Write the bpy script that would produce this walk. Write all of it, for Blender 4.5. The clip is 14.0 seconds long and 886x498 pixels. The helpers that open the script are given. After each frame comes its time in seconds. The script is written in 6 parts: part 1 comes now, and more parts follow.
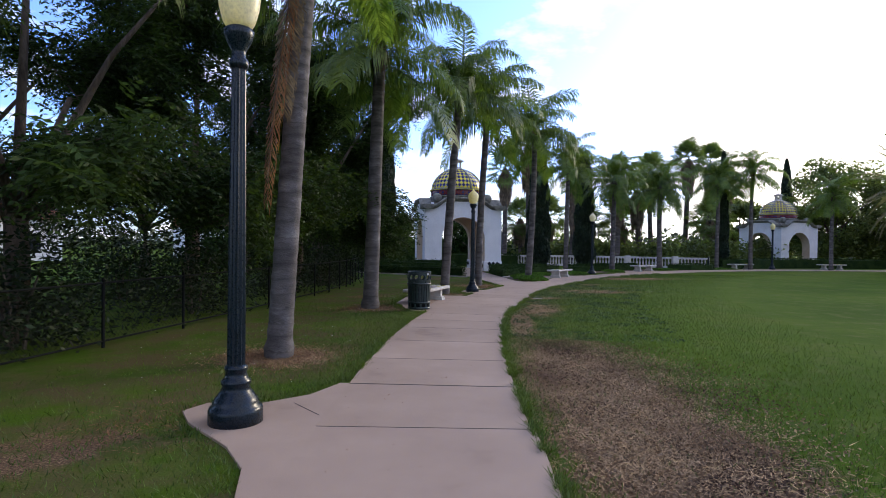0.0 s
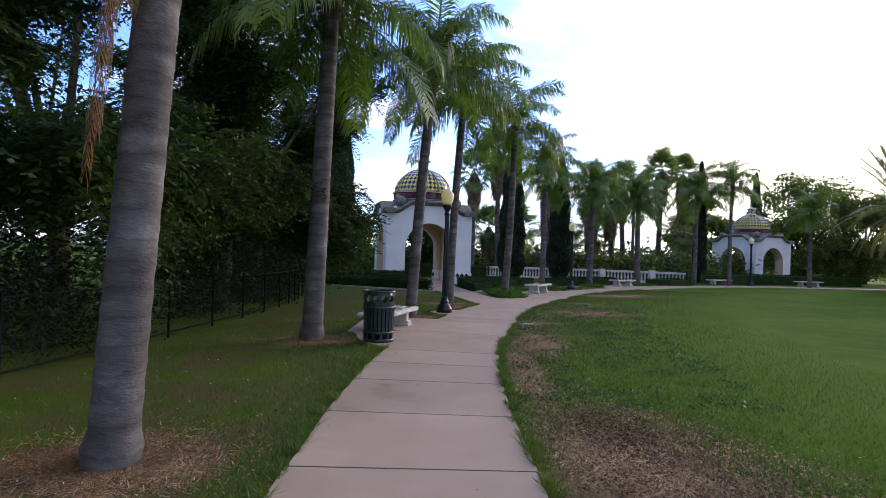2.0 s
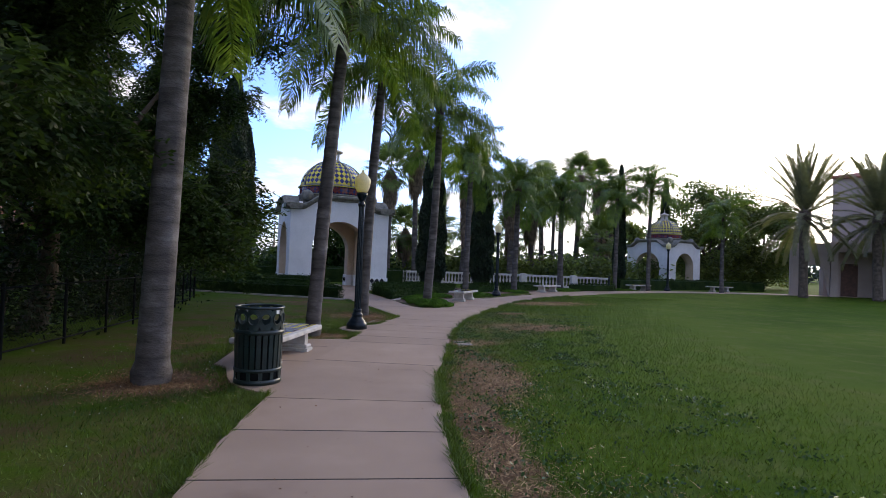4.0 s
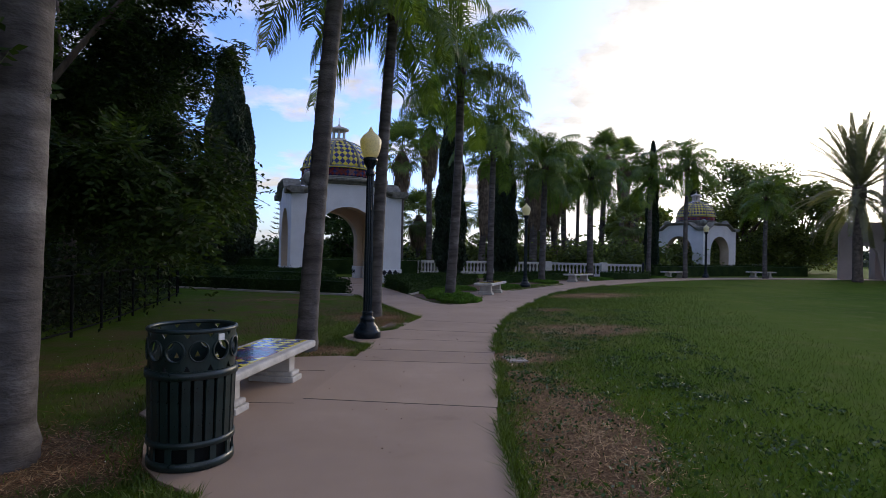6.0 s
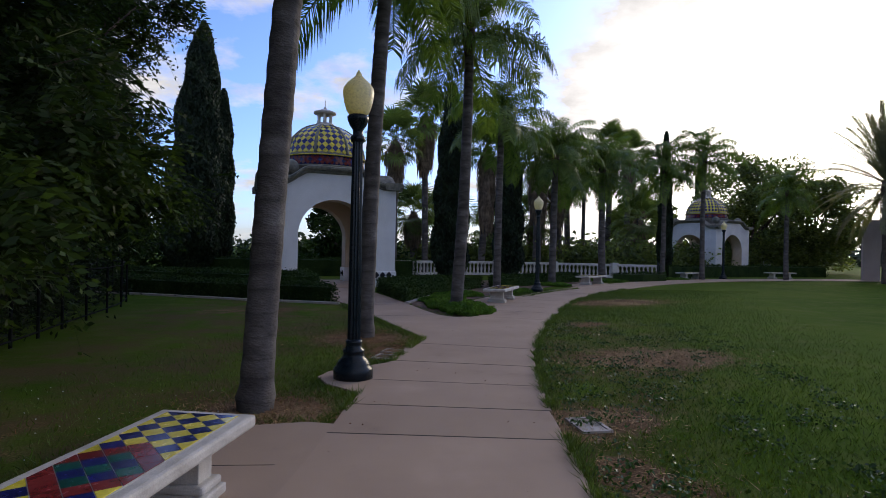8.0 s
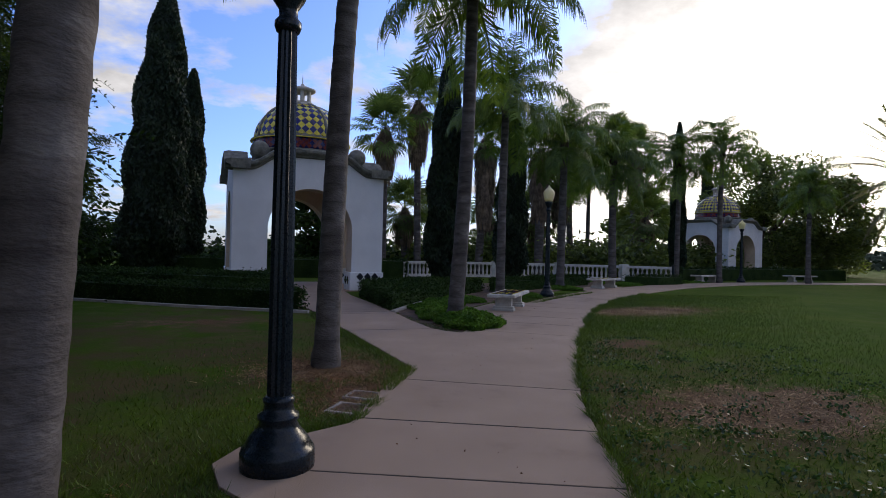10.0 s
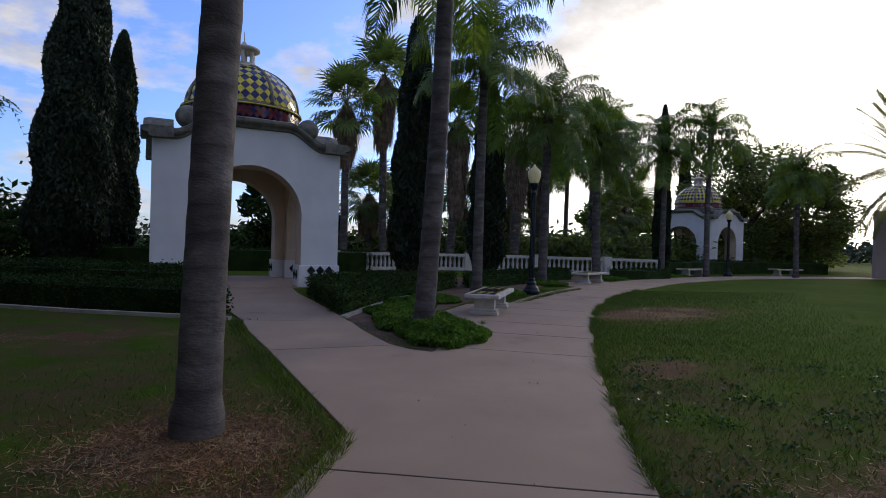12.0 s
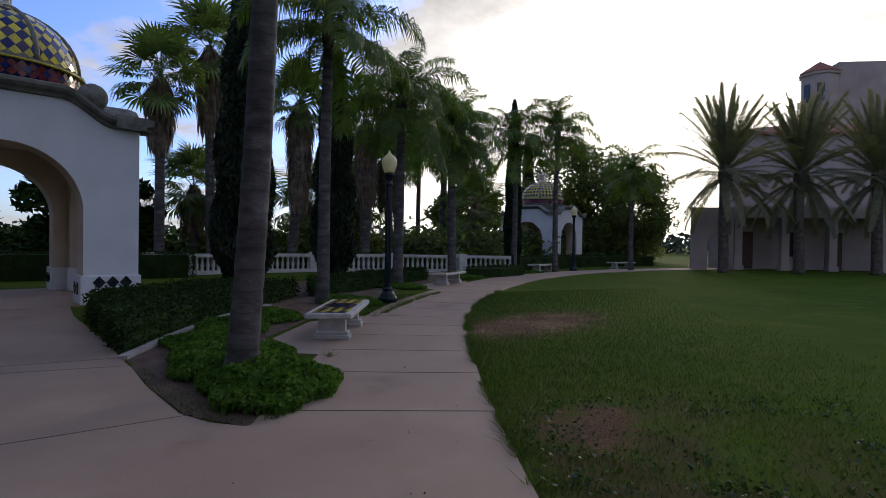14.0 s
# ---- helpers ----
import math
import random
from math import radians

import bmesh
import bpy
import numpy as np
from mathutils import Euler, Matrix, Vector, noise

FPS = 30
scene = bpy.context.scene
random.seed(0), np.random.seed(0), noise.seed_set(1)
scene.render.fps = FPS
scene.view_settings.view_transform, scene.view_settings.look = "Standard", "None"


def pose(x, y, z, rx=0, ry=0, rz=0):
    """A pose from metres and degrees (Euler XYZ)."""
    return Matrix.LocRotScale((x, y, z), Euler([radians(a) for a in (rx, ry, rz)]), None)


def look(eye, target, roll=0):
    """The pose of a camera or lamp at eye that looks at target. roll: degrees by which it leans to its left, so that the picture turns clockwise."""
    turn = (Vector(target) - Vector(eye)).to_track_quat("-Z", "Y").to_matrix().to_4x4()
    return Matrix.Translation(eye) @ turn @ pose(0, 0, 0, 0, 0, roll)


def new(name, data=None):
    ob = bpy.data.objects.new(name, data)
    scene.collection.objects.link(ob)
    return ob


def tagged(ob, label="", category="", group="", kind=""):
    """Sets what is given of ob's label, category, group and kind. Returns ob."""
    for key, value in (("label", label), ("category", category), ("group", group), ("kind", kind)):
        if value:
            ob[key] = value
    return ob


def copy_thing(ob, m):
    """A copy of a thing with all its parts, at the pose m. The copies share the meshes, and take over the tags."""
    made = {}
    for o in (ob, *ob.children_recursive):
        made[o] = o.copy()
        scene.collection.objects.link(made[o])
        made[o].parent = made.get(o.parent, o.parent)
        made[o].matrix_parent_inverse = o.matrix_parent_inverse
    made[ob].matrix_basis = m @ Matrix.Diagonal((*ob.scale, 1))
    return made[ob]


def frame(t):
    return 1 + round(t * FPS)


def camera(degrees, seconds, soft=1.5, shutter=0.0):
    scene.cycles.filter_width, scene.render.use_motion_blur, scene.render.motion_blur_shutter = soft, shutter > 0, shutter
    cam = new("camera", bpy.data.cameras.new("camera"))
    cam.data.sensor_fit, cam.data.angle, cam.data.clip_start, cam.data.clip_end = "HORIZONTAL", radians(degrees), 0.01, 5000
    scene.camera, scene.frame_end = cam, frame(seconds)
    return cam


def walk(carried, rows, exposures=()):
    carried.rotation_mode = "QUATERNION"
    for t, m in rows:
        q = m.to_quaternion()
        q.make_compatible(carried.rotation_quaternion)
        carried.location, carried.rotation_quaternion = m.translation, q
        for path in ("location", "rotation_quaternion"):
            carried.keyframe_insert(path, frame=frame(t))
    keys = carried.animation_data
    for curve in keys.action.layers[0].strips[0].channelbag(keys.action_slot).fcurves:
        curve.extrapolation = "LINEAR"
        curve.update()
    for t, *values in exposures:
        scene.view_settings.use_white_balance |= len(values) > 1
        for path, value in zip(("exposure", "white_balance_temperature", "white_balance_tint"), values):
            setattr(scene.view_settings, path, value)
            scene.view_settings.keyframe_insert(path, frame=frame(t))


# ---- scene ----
cam = camera(77.1, 14.0, soft=0.7)
PATH = [
    (0, (1.221, 0.295, 1.675), (0.981, 2.281, 1.657), 0.7),
    (0.5, (1.002, 1.215, 1.678), (0.772, 3.201, 1.667), 0.5),
    (1, (0.822, 2.14, 1.686), (0.611, 4.129, 1.667), 0.8),
    (1.5, (0.683, 3.044, 1.696), (0.491, 5.034, 1.69), 1.1),
    (2, (0.601, 3.914, 1.702), (0.503, 5.912, 1.718), 1.8),
    (2.5, (0.532, 4.744, 1.706), (0.608, 6.742, 1.739), 2.6),
    (3, (0.472, 5.543, 1.701), (0.719, 7.527, 1.748), 2.9),
    (5.3, (0.399, 9.208, 1.529), (0.563, 11.201, 1.549), 1.1),
    (5.5, (0.382, 9.525, 1.528), (0.551, 11.518, 1.542), 1.1),
    (6, (0.335, 10.303, 1.537), (0.511, 12.295, 1.541), 1.1),
    (6.5, (0.294, 11.063, 1.538), (0.481, 13.054, 1.537), 1.5),
    (7, (0.274, 11.839, 1.538), (0.464, 13.83, 1.535), 1.3),
    (7.5, (0.26, 12.609, 1.546), (0.459, 14.599, 1.541), 1.4),
    (8, (0.249, 13.353, 1.544), (0.456, 15.342, 1.545), 1.1),
    (10.3, (0.572, 16.799, 1.39), (0.816, 18.784, 1.399), 1.5),
    (10.5, (0.611, 17.088, 1.385), (0.873, 19.071, 1.385), 1.7),
    (11, (0.714, 17.801, 1.367), (1.009, 19.779, 1.353), 1.5),
    (11.5, (0.812, 18.475, 1.347), (1.136, 20.448, 1.327), 1.8),
    (12, (0.907, 19.135, 1.341), (1.249, 21.106, 1.323), 1.6),
    (12.5, (1.052, 19.775, 1.37), (1.474, 21.73, 1.364), 1.8),
    (13, (1.244, 20.359, 1.402), (1.846, 22.266, 1.405), 1.2),
    (13.5, (1.373, 20.875, 1.43), (2.186, 22.703, 1.423), 0.5),
    (14, (1.489, 21.393, 1.451), (2.346, 23.2, 1.429), 0.9),
]
EXPOSURES = [(0, 1.0), (0.6, 0.76), (1.0, 0.72), (1.5, 0.85), (2.0, 1.02), (3, 1.0), (5.5, 0.32), (6.5, 0.25), (8, 0.18), (11, 0.02), (12.5, -0.03), (14, -0.14)]
walk(cam, [(t, look(eye, target, roll)) for t, eye, target, roll in PATH], EXPOSURES)

# ---- sky and sun ----
SUN_YAW, SUN_UP = 45.0, 8.0


def nodes_of(idblock):
    idblock.use_nodes = True
    nt = idblock.node_tree
    nt.nodes.clear()
    return nt


def link(nt, a, b):
    nt.links.new(a, b)


def node(nt, kind, **kw):
    n = nt.nodes.new(kind)
    for k, v in kw.items():
        n.inputs[k.replace("_", " ")].default_value = v
    return n


def ramp(nt, fac, stops):
    r = nt.nodes.new("ShaderNodeValToRGB")
    e = r.color_ramp.elements
    while len(e) < len(stops):
        e.new(0.5)
    for el, (p, c) in zip(e, stops):
        el.position = p
        el.color = (*c, 1) if len(c) == 3 else c
    link(nt, fac, r.inputs[0])
    return r.outputs[0]


def mixc(nt, fac, a, b, mode="MIX"):
    m = nt.nodes.new("ShaderNodeMix")
    m.data_type, m.blend_type = "RGBA", mode
    for sock, v in ((m.inputs[0], fac), (m.inputs[6], a), (m.inputs[7], b)):
        if isinstance(v, (int, float)):
            sock.default_value = v
        elif isinstance(v, tuple):
            sock.default_value = (*v, 1)
        else:
            link(nt, v, sock)
    return m.outputs[2]


def maths(nt, op, a, b=0.0, clamp=False):
    m = nt.nodes.new("ShaderNodeMath")
    m.operation, m.use_clamp = op, clamp
    for sock, v in ((m.inputs[0], a), (m.inputs[1], b)):
        if isinstance(v, (int, float)):
            sock.default_value = v
        else:
            link(nt, v, sock)
    return m.outputs[0]


def make_world():
    w = bpy.data.worlds.new("sky")
    scene.world = w
    nt = nodes_of(w)
    sky = nt.nodes.new("ShaderNodeTexSky")
    sky.sky_type, sky.sun_disc = "NISHITA", False
    sky.sun_elevation, sky.sun_rotation = radians(22), radians(SUN_YAW)
    sky.air_density, sky.dust_density, sky.ozone_density = 1.0, 1.2, 2.0
    co = nt.nodes.new("ShaderNodeTexCoord")
    sep = nt.nodes.new("ShaderNodeSeparateXYZ")
    link(nt, co.outputs["Generated"], sep.inputs[0])
    # clouds lie on a sheet overhead, so their pattern shrinks towards the horizon
    up = maths(nt, "ADD", maths(nt, "MAXIMUM", sep.outputs[2], 0.0), 0.22)
    flat = nt.nodes.new("ShaderNodeCombineXYZ")
    link(nt, maths(nt, "DIVIDE", sep.outputs[0], up), flat.inputs[0])
    link(nt, maths(nt, "DIVIDE", sep.outputs[1], up), flat.inputs[1])
    n1 = node(nt, "ShaderNodeTexNoise", Scale=1.9, Detail=9.0, Roughness=0.58)
    link(nt, flat.outputs[0], n1.inputs["Vector"])
    # thicker cloud towards the low sun
    sx, sy = math.sin(radians(SUN_YAW)), math.cos(radians(SUN_YAW))
    toward = maths(nt, "ADD", maths(nt, "MULTIPLY", sep.outputs[0], sx), maths(nt, "MULTIPLY", sep.outputs[1], sy))
    toward = maths(nt, "MULTIPLY", maths(nt, "SUBTRACT", toward, 0.83), 5.9, True)
    behind = maths(nt, "MULTIPLY", maths(nt, "ADD", maths(nt, "MULTIPLY", sep.outputs[1], -1.0), 0.1), 1.2, True)
    cover = maths(nt, "ADD", n1.outputs[0], maths(nt, "ADD", maths(nt, "MULTIPLY", toward, 0.5), maths(nt, "MULTIPLY", behind, 0.06)))
    cloud = ramp(nt, cover, [(0.49, (0, 0, 0)), (0.62, (1, 1, 1))])
    glow = maths(nt, "ADD", maths(nt, "MULTIPLY", maths(nt, "POWER", toward, 1.8), 20.0), 4.6)
    n2 = node(nt, "ShaderNodeTexNoise", Scale=4.2, Detail=7.0, Roughness=0.6)
    link(nt, flat.outputs[0], n2.inputs["Vector"])
    glow = maths(nt, "MULTIPLY", glow, maths(nt, "ADD", maths(nt, "MULTIPLY", n2.outputs[0], 1.3), 0.36))
    white = nt.nodes.new("ShaderNodeVectorMath")
    white.operation = "SCALE"
    link(nt, mixc(nt, toward, (1.0, 0.97, 0.98), (1.0, 0.9, 0.78)), white.inputs[0])
    link(nt, glow, white.inputs[3])
    blue = mixc(nt, 1.0, sky.outputs[0], (0.82, 1.0, 1.6), "MULTIPLY")
    both = mixc(nt, cloud, blue, white.outputs[0])
    bg = nt.nodes.new("ShaderNodeBackground")
    bg.inputs[1].default_value = 0.15
    link(nt, both, bg.inputs[0])
    out = nt.nodes.new("ShaderNodeOutputWorld")
    link(nt, bg.outputs[0], out.inputs[0])


make_world()
sun = new("sun", bpy.data.lights.new("sun", "SUN"))
sun.data.energy, sun.data.angle, sun.data.color = 1.5, radians(20), (1.0, 0.86, 0.68)
sx_, sy_ = math.sin(radians(SUN_YAW)), math.cos(radians(SUN_YAW))
sun.matrix_world = look((sx_ * 60, sy_ * 60, 60 * math.tan(radians(SUN_UP + 6))), (0, 0, 0))


# ---- materials ----
def material(name, stops, scale=4.0, rough=0.8, bump=0.3, bump_scale=40.0, metal=0.0, detail=6.0, vary=0.0, island=False,
             subsurface=0.0, spec=0.4, stretch=(1, 1, 1), coat=0.0, bump_dist=0.01, rings=0.0):
    """A mottled surface: stops are (position, colour) along a noise in object space, with a finer noise as relief."""
    m = bpy.data.materials.new(name)
    nt = nodes_of(m)
    co = nt.nodes.new("ShaderNodeTexCoord")
    mp = nt.nodes.new("ShaderNodeMapping")
    mp.inputs["Scale"].default_value = stretch
    link(nt, co.outputs["Object"], mp.inputs[0])
    n1 = node(nt, "ShaderNodeTexNoise", Scale=scale, Detail=detail, Roughness=0.6)
    link(nt, mp.outputs[0], n1.inputs["Vector"])
    col = ramp(nt, n1.outputs[0], stops)
    n2 = node(nt, "ShaderNodeTexNoise", Scale=bump_scale, Detail=4.0)
    link(nt, mp.outputs[0], n2.inputs["Vector"])
    col = mixc(nt, 0.35, col, ramp(nt, n2.outputs[0], [(0.3, (0.55, 0.55, 0.55)), (0.7, (1.25, 1.25, 1.25))]), "MULTIPLY")
    if rings:
        sp = nt.nodes.new("ShaderNodeSeparateXYZ")
        link(nt, co.outputs["Object"], sp.inputs[0])
        wob = maths(nt, "ADD", maths(nt, "MULTIPLY", sp.outputs[2], 1.0 / rings), maths(nt, "MULTIPLY", n1.outputs[0], 1.1))
        saw = maths(nt, "FRACT", wob)
        col = mixc(nt, 1.0, col, ramp(nt, saw, [(0.0, (0.62, 0.6, 0.59)), (0.14, (0.95, 0.95, 0.95)), (0.75, (1.12, 1.12, 1.12)), (1.0, (0.85, 0.85, 0.85))]), "MULTIPLY")
    if vary:
        src = nt.nodes.new("ShaderNodeNewGeometry").outputs["Random Per Island"] if island else nt.nodes.new("ShaderNodeObjectInfo").outputs["Random"]
        k = maths(nt, "ADD", maths(nt, "MULTIPLY", src, 2 * vary), 1 - vary)
        cb = nt.nodes.new("ShaderNodeCombineColor")
        for i in range(3):
            link(nt, k, cb.inputs[i])
        col = mixc(nt, 1.0, col, cb.outputs[0], "MULTIPLY")
    b = nt.nodes.new("ShaderNodeBsdfPrincipled")
    link(nt, col, b.inputs["Base Color"])
    b.inputs["Metallic"].default_value = metal
    b.inputs["Specular IOR Level"].default_value = spec
    b.inputs["Coat Weight"].default_value = coat
    rr = ramp(nt, n2.outputs[0], [(0.3, (max(rough - 0.12, 0.03),) * 3), (0.7, (min(rough + 0.1, 1.0),) * 3)])
    link(nt, rr, b.inputs["Roughness"])
    if bump:
        bp = node(nt, "ShaderNodeBump", Strength=bump, Distance=bump_dist)
        link(nt, n2.outputs[0], bp.inputs["Height"])
        link(nt, bp.outputs[0], b.inputs["Normal"])
    out = nt.nodes.new("ShaderNodeOutputMaterial")
    if subsurface:
        tr = nt.nodes.new("ShaderNodeBsdfTranslucent")
        link(nt, mixc(nt, 1.0, col, (1.5, 1.55, 0.7), "MULTIPLY"), tr.inputs[0])
        mx = nt.nodes.new("ShaderNodeMixShader")
        mx.inputs[0].default_value = subsurface
        link(nt, b.outputs[0], mx.inputs[1])
        link(nt, tr.outputs[0], mx.inputs[2])
        link(nt, mx.outputs[0], out.inputs[0])
    else:
        link(nt, b.outputs[0], out.inputs[0])
    return m


def two(a, b, lo=0.35, hi=0.65):
    return [(lo, a), (hi, b)]


M = {}
M["concrete"] = material("concrete_path", [(0.26, (0.24, 0.163, 0.113)), (0.4, (0.335, 0.237, 0.17)), (0.58, (0.37, 0.265, 0.19)), (0.75, (0.43, 0.312, 0.23))], 0.8, 0.85, 0.3, 150, vary=0.05, detail=9.0)
M["curb"] = material("concrete_edging", two((0.3, 0.27, 0.24), (0.45, 0.4, 0.36)), 3, 0.9, 0.3, 90)
M["stone"] = material("cast_stone", two((0.4, 0.37, 0.33), (0.56, 0.53, 0.48)), 5, 0.8, 0.25, 110)
M["stucco"] = material("white_stucco", [(0.3, (0.68, 0.68, 0.69)), (0.7, (0.8, 0.8, 0.81))], 1.2, 0.9, 0.35, 70)
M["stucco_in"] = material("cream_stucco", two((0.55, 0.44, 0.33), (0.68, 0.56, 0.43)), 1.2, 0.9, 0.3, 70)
M["cornice"] = material("weathered_cornice", two((0.1, 0.1, 0.085), (0.25, 0.24, 0.2)), 4, 0.85, 0.3, 50)
M["balustrade"] = material("pale_balustrade", two((0.5, 0.47, 0.43), (0.66, 0.63, 0.58)), 3, 0.85, 0.2, 60)
M["black_metal"] = material("green_black_paint", two((0.003, 0.008, 0.013), (0.007, 0.014, 0.02)), 6, 0.3, 0.05, 80, spec=0.3)
M["can"] = material("dark_green_paint", two((0.005, 0.014, 0.013), (0.011, 0.026, 0.024)), 6, 0.38, 0.08, 60, spec=0.5)
M["globe"] = material("milky_globe", two((0.78, 0.7, 0.52), (0.84, 0.77, 0.6)), 4, 0.35, 0.0, 40, subsurface=0.35)
M["tile_y"] = material("yellow_tile", two((0.58, 0.47, 0.04), (0.72, 0.6, 0.08)), 8, 0.2, 0.05, 30, vary=0.15, coat=0.1)
M["tile_b"] = material("blue_tile", two((0.008, 0.01, 0.07), (0.02, 0.022, 0.14)), 8, 0.18, 0.05, 30, vary=0.25, coat=0.1)
M["tile_m"] = material("maroon_tile", two((0.13, 0.012, 0.014), (0.2, 0.03, 0.03)), 8, 0.2, 0.05, 30, vary=0.3, coat=0.1)
M["tile_g"] = material("green_tile", two((0.008, 0.06, 0.05), (0.015, 0.095, 0.075)), 8, 0.2, 0.05, 30, vary=0.3, coat=0.1)
M["tile_k"] = material("black_tile", two((0.012, 0.012, 0.02), (0.03, 0.03, 0.04)), 8, 0.2, 0.05, 30, coat=0.3)
M["grout"] = material("pale_grout", two((0.4, 0.38, 0.34), (0.52, 0.5, 0.45)), 9, 0.9, 0.2, 80)
M["rib"] = material("dome_rib", two((0.11, 0.11, 0.085), (0.2, 0.19, 0.15)), 5, 0.7, 0.2, 40)
M["bark_palm"] = material("grey_palm_bark", [(0.3, (0.042, 0.035, 0.032)), (0.5, (0.085, 0.074, 0.068)), (0.72, (0.18, 0.163, 0.152))], 2.2, 0.9, 0.5, 26, stretch=(1, 1, 2.2), bump_dist=0.02, rings=0.21)
M["bark"] = material("brown_bark", two((0.05, 0.035, 0.025), (0.13, 0.1, 0.075)), 4, 0.95, 0.7, 25, stretch=(2, 2, 0.5), bump_dist=0.03)
M["bark_date"] = material("date_palm_bark", two((0.06, 0.045, 0.035), (0.16, 0.12, 0.09)), 6, 0.95, 0.8, 18, bump_dist=0.04)
M["frond"] = material("green_frond", two((0.055, 0.105, 0.02), (0.135, 0.195, 0.04)), 2.5, 0.5, 0.0, 20, vary=0.3, subsurface=0.42)
M["frond_fan"] = material("fan_leaf_green", two((0.075, 0.12, 0.035), (0.15, 0.2, 0.06)), 2.5, 0.5, 0.0, 20, vary=0.3, subsurface=0.4)
M["frond_date"] = material("grey_green_frond", two((0.13, 0.13, 0.085), (0.22, 0.21, 0.13)), 2.5, 0.5, 0.0, 20, vary=0.25, subsurface=0.5)
M["dead"] = material("dead_frond", two((0.1, 0.072, 0.05), (0.22, 0.165, 0.115)), 4, 0.9, 0.0, 20, vary=0.3, island=True, subsurface=0.15)
M["rust"] = material("rusty_frond", two((0.17, 0.07, 0.035), (0.3, 0.15, 0.075)), 4, 0.9, 0.0, 20, vary=0.3, island=True, subsurface=0.2)
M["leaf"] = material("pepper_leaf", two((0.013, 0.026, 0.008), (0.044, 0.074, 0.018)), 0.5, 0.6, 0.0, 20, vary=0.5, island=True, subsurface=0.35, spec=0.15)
# pepper leaf at about half strength: the trees' shade painted into the undergrowth
M["under"] = material("shaded_undergrowth_leaf", two((0.006, 0.012, 0.004), (0.024, 0.038, 0.012)), 0.7, 0.6, 0.0, 20, vary=0.5, island=True, subsurface=0.2, spec=0.15)
M["leaf_far"] = material("broad_leaf", two((0.065, 0.09, 0.028), (0.13, 0.165, 0.05)), 0.5, 0.55, 0.0, 20, vary=0.45, island=True, subsurface=0.5)
M["cypress"] = material("cypress_green", two((0.008, 0.02, 0.009), (0.022, 0.04, 0.016)), 1.2, 0.7, 0.0, 20, vary=0.4, island=True, subsurface=0.1)
M["hedge"] = material("hedge_leaf", two((0.014, 0.034, 0.008), (0.036, 0.064, 0.015)), 1.5, 0.75, 0.0, 20, vary=0.45, island=True, subsurface=0.15, spec=0.12)
M["cover"] = material("bright_groundcover", two((0.045, 0.11, 0.014), (0.1, 0.19, 0.028)), 2, 0.65, 0.0, 20, vary=0.45, island=True, subsurface=0.3, spec=0.15)
M["blade"] = material("grass_blade", two((0.045, 0.088, 0.007), (0.09, 0.13, 0.014)), 0.35, 0.6, 0.0, 20, vary=0.45, island=True, subsurface=0.3)
M["weed"] = material("broadleaf_weed", two((0.022, 0.055, 0.012), (0.05, 0.1, 0.022)), 2.0, 0.5, 0.0, 20, vary=0.45, island=True, subsurface=0.2)
M["litter"] = material("rusty_leaf_litter", two((0.1, 0.042, 0.018), (0.3, 0.14, 0.06)), 3, 0.9, 0.0, 20, vary=0.55, island=True)
M["crumb"] = material("bark_crumbs", two((0.07, 0.038, 0.022), (0.36, 0.235, 0.125)), 0.8, 0.95, 0.0, 20, vary=0.6, island=True)
M["straw"] = material("dry_straw", two((0.18, 0.1, 0.045), (0.48, 0.32, 0.16)), 1, 0.85, 0.0, 20, vary=0.6, island=True)
M["joint"] = material("dirt_filled_joint", two((0.02, 0.014, 0.01), (0.05, 0.036, 0.028)), 12, 0.95, 0.3, 60)
M["soil"] = material("brown_soil", two((0.07, 0.045, 0.03), (0.16, 0.1, 0.065)), 3, 0.95, 0.8, 30, bump_dist=0.03)
M["building"] = material("pinkish_stucco", two((0.33, 0.265, 0.235), (0.43, 0.35, 0.31)), 0.5, 0.9, 0.2, 20)
M["roof"] = material("red_clay_roof", two((0.2, 0.07, 0.04), (0.33, 0.13, 0.08)), 5, 0.85, 0.4, 30)
M["dark_glass"] = material("dark_window", two((0.01, 0.012, 0.015), (0.02, 0.022, 0.026)), 2, 0.12, 0.0, 10, spec=0.6)
M["door_wood"] = material("brown_door", two((0.07, 0.035, 0.025), (0.12, 0.06, 0.04)), 4, 0.6, 0.2, 30)
M["fence"] = material("dark_fence", two((0.004, 0.005, 0.005), (0.009, 0.01, 0.01)), 5, 0.9, 0.1, 40, spec=0.1)
M["far_hill"] = material("far_woods", two((0.03, 0.045, 0.025), (0.07, 0.085, 0.045)), 0.15, 0.95, 0.0, 2)
M["car"] = material("white_car_paint", two((0.6, 0.6, 0.6), (0.7, 0.7, 0.7)), 2, 0.25, 0.0, 20, coat=0.6)
M["rubber"] = material("tyre_rubber", two((0.015, 0.015, 0.015), (0.03, 0.03, 0.03)), 6, 0.85, 0.2, 40)
M["house_white"] = material("white_house_paint", two((0.55, 0.55, 0.55), (0.72, 0.72, 0.72)), 1, 0.85, 0.1, 20)
M["white_flower"] = material("white_petal", two((0.7, 0.7, 0.66), (0.8, 0.8, 0.76)), 5, 0.7, 0.0, 20)

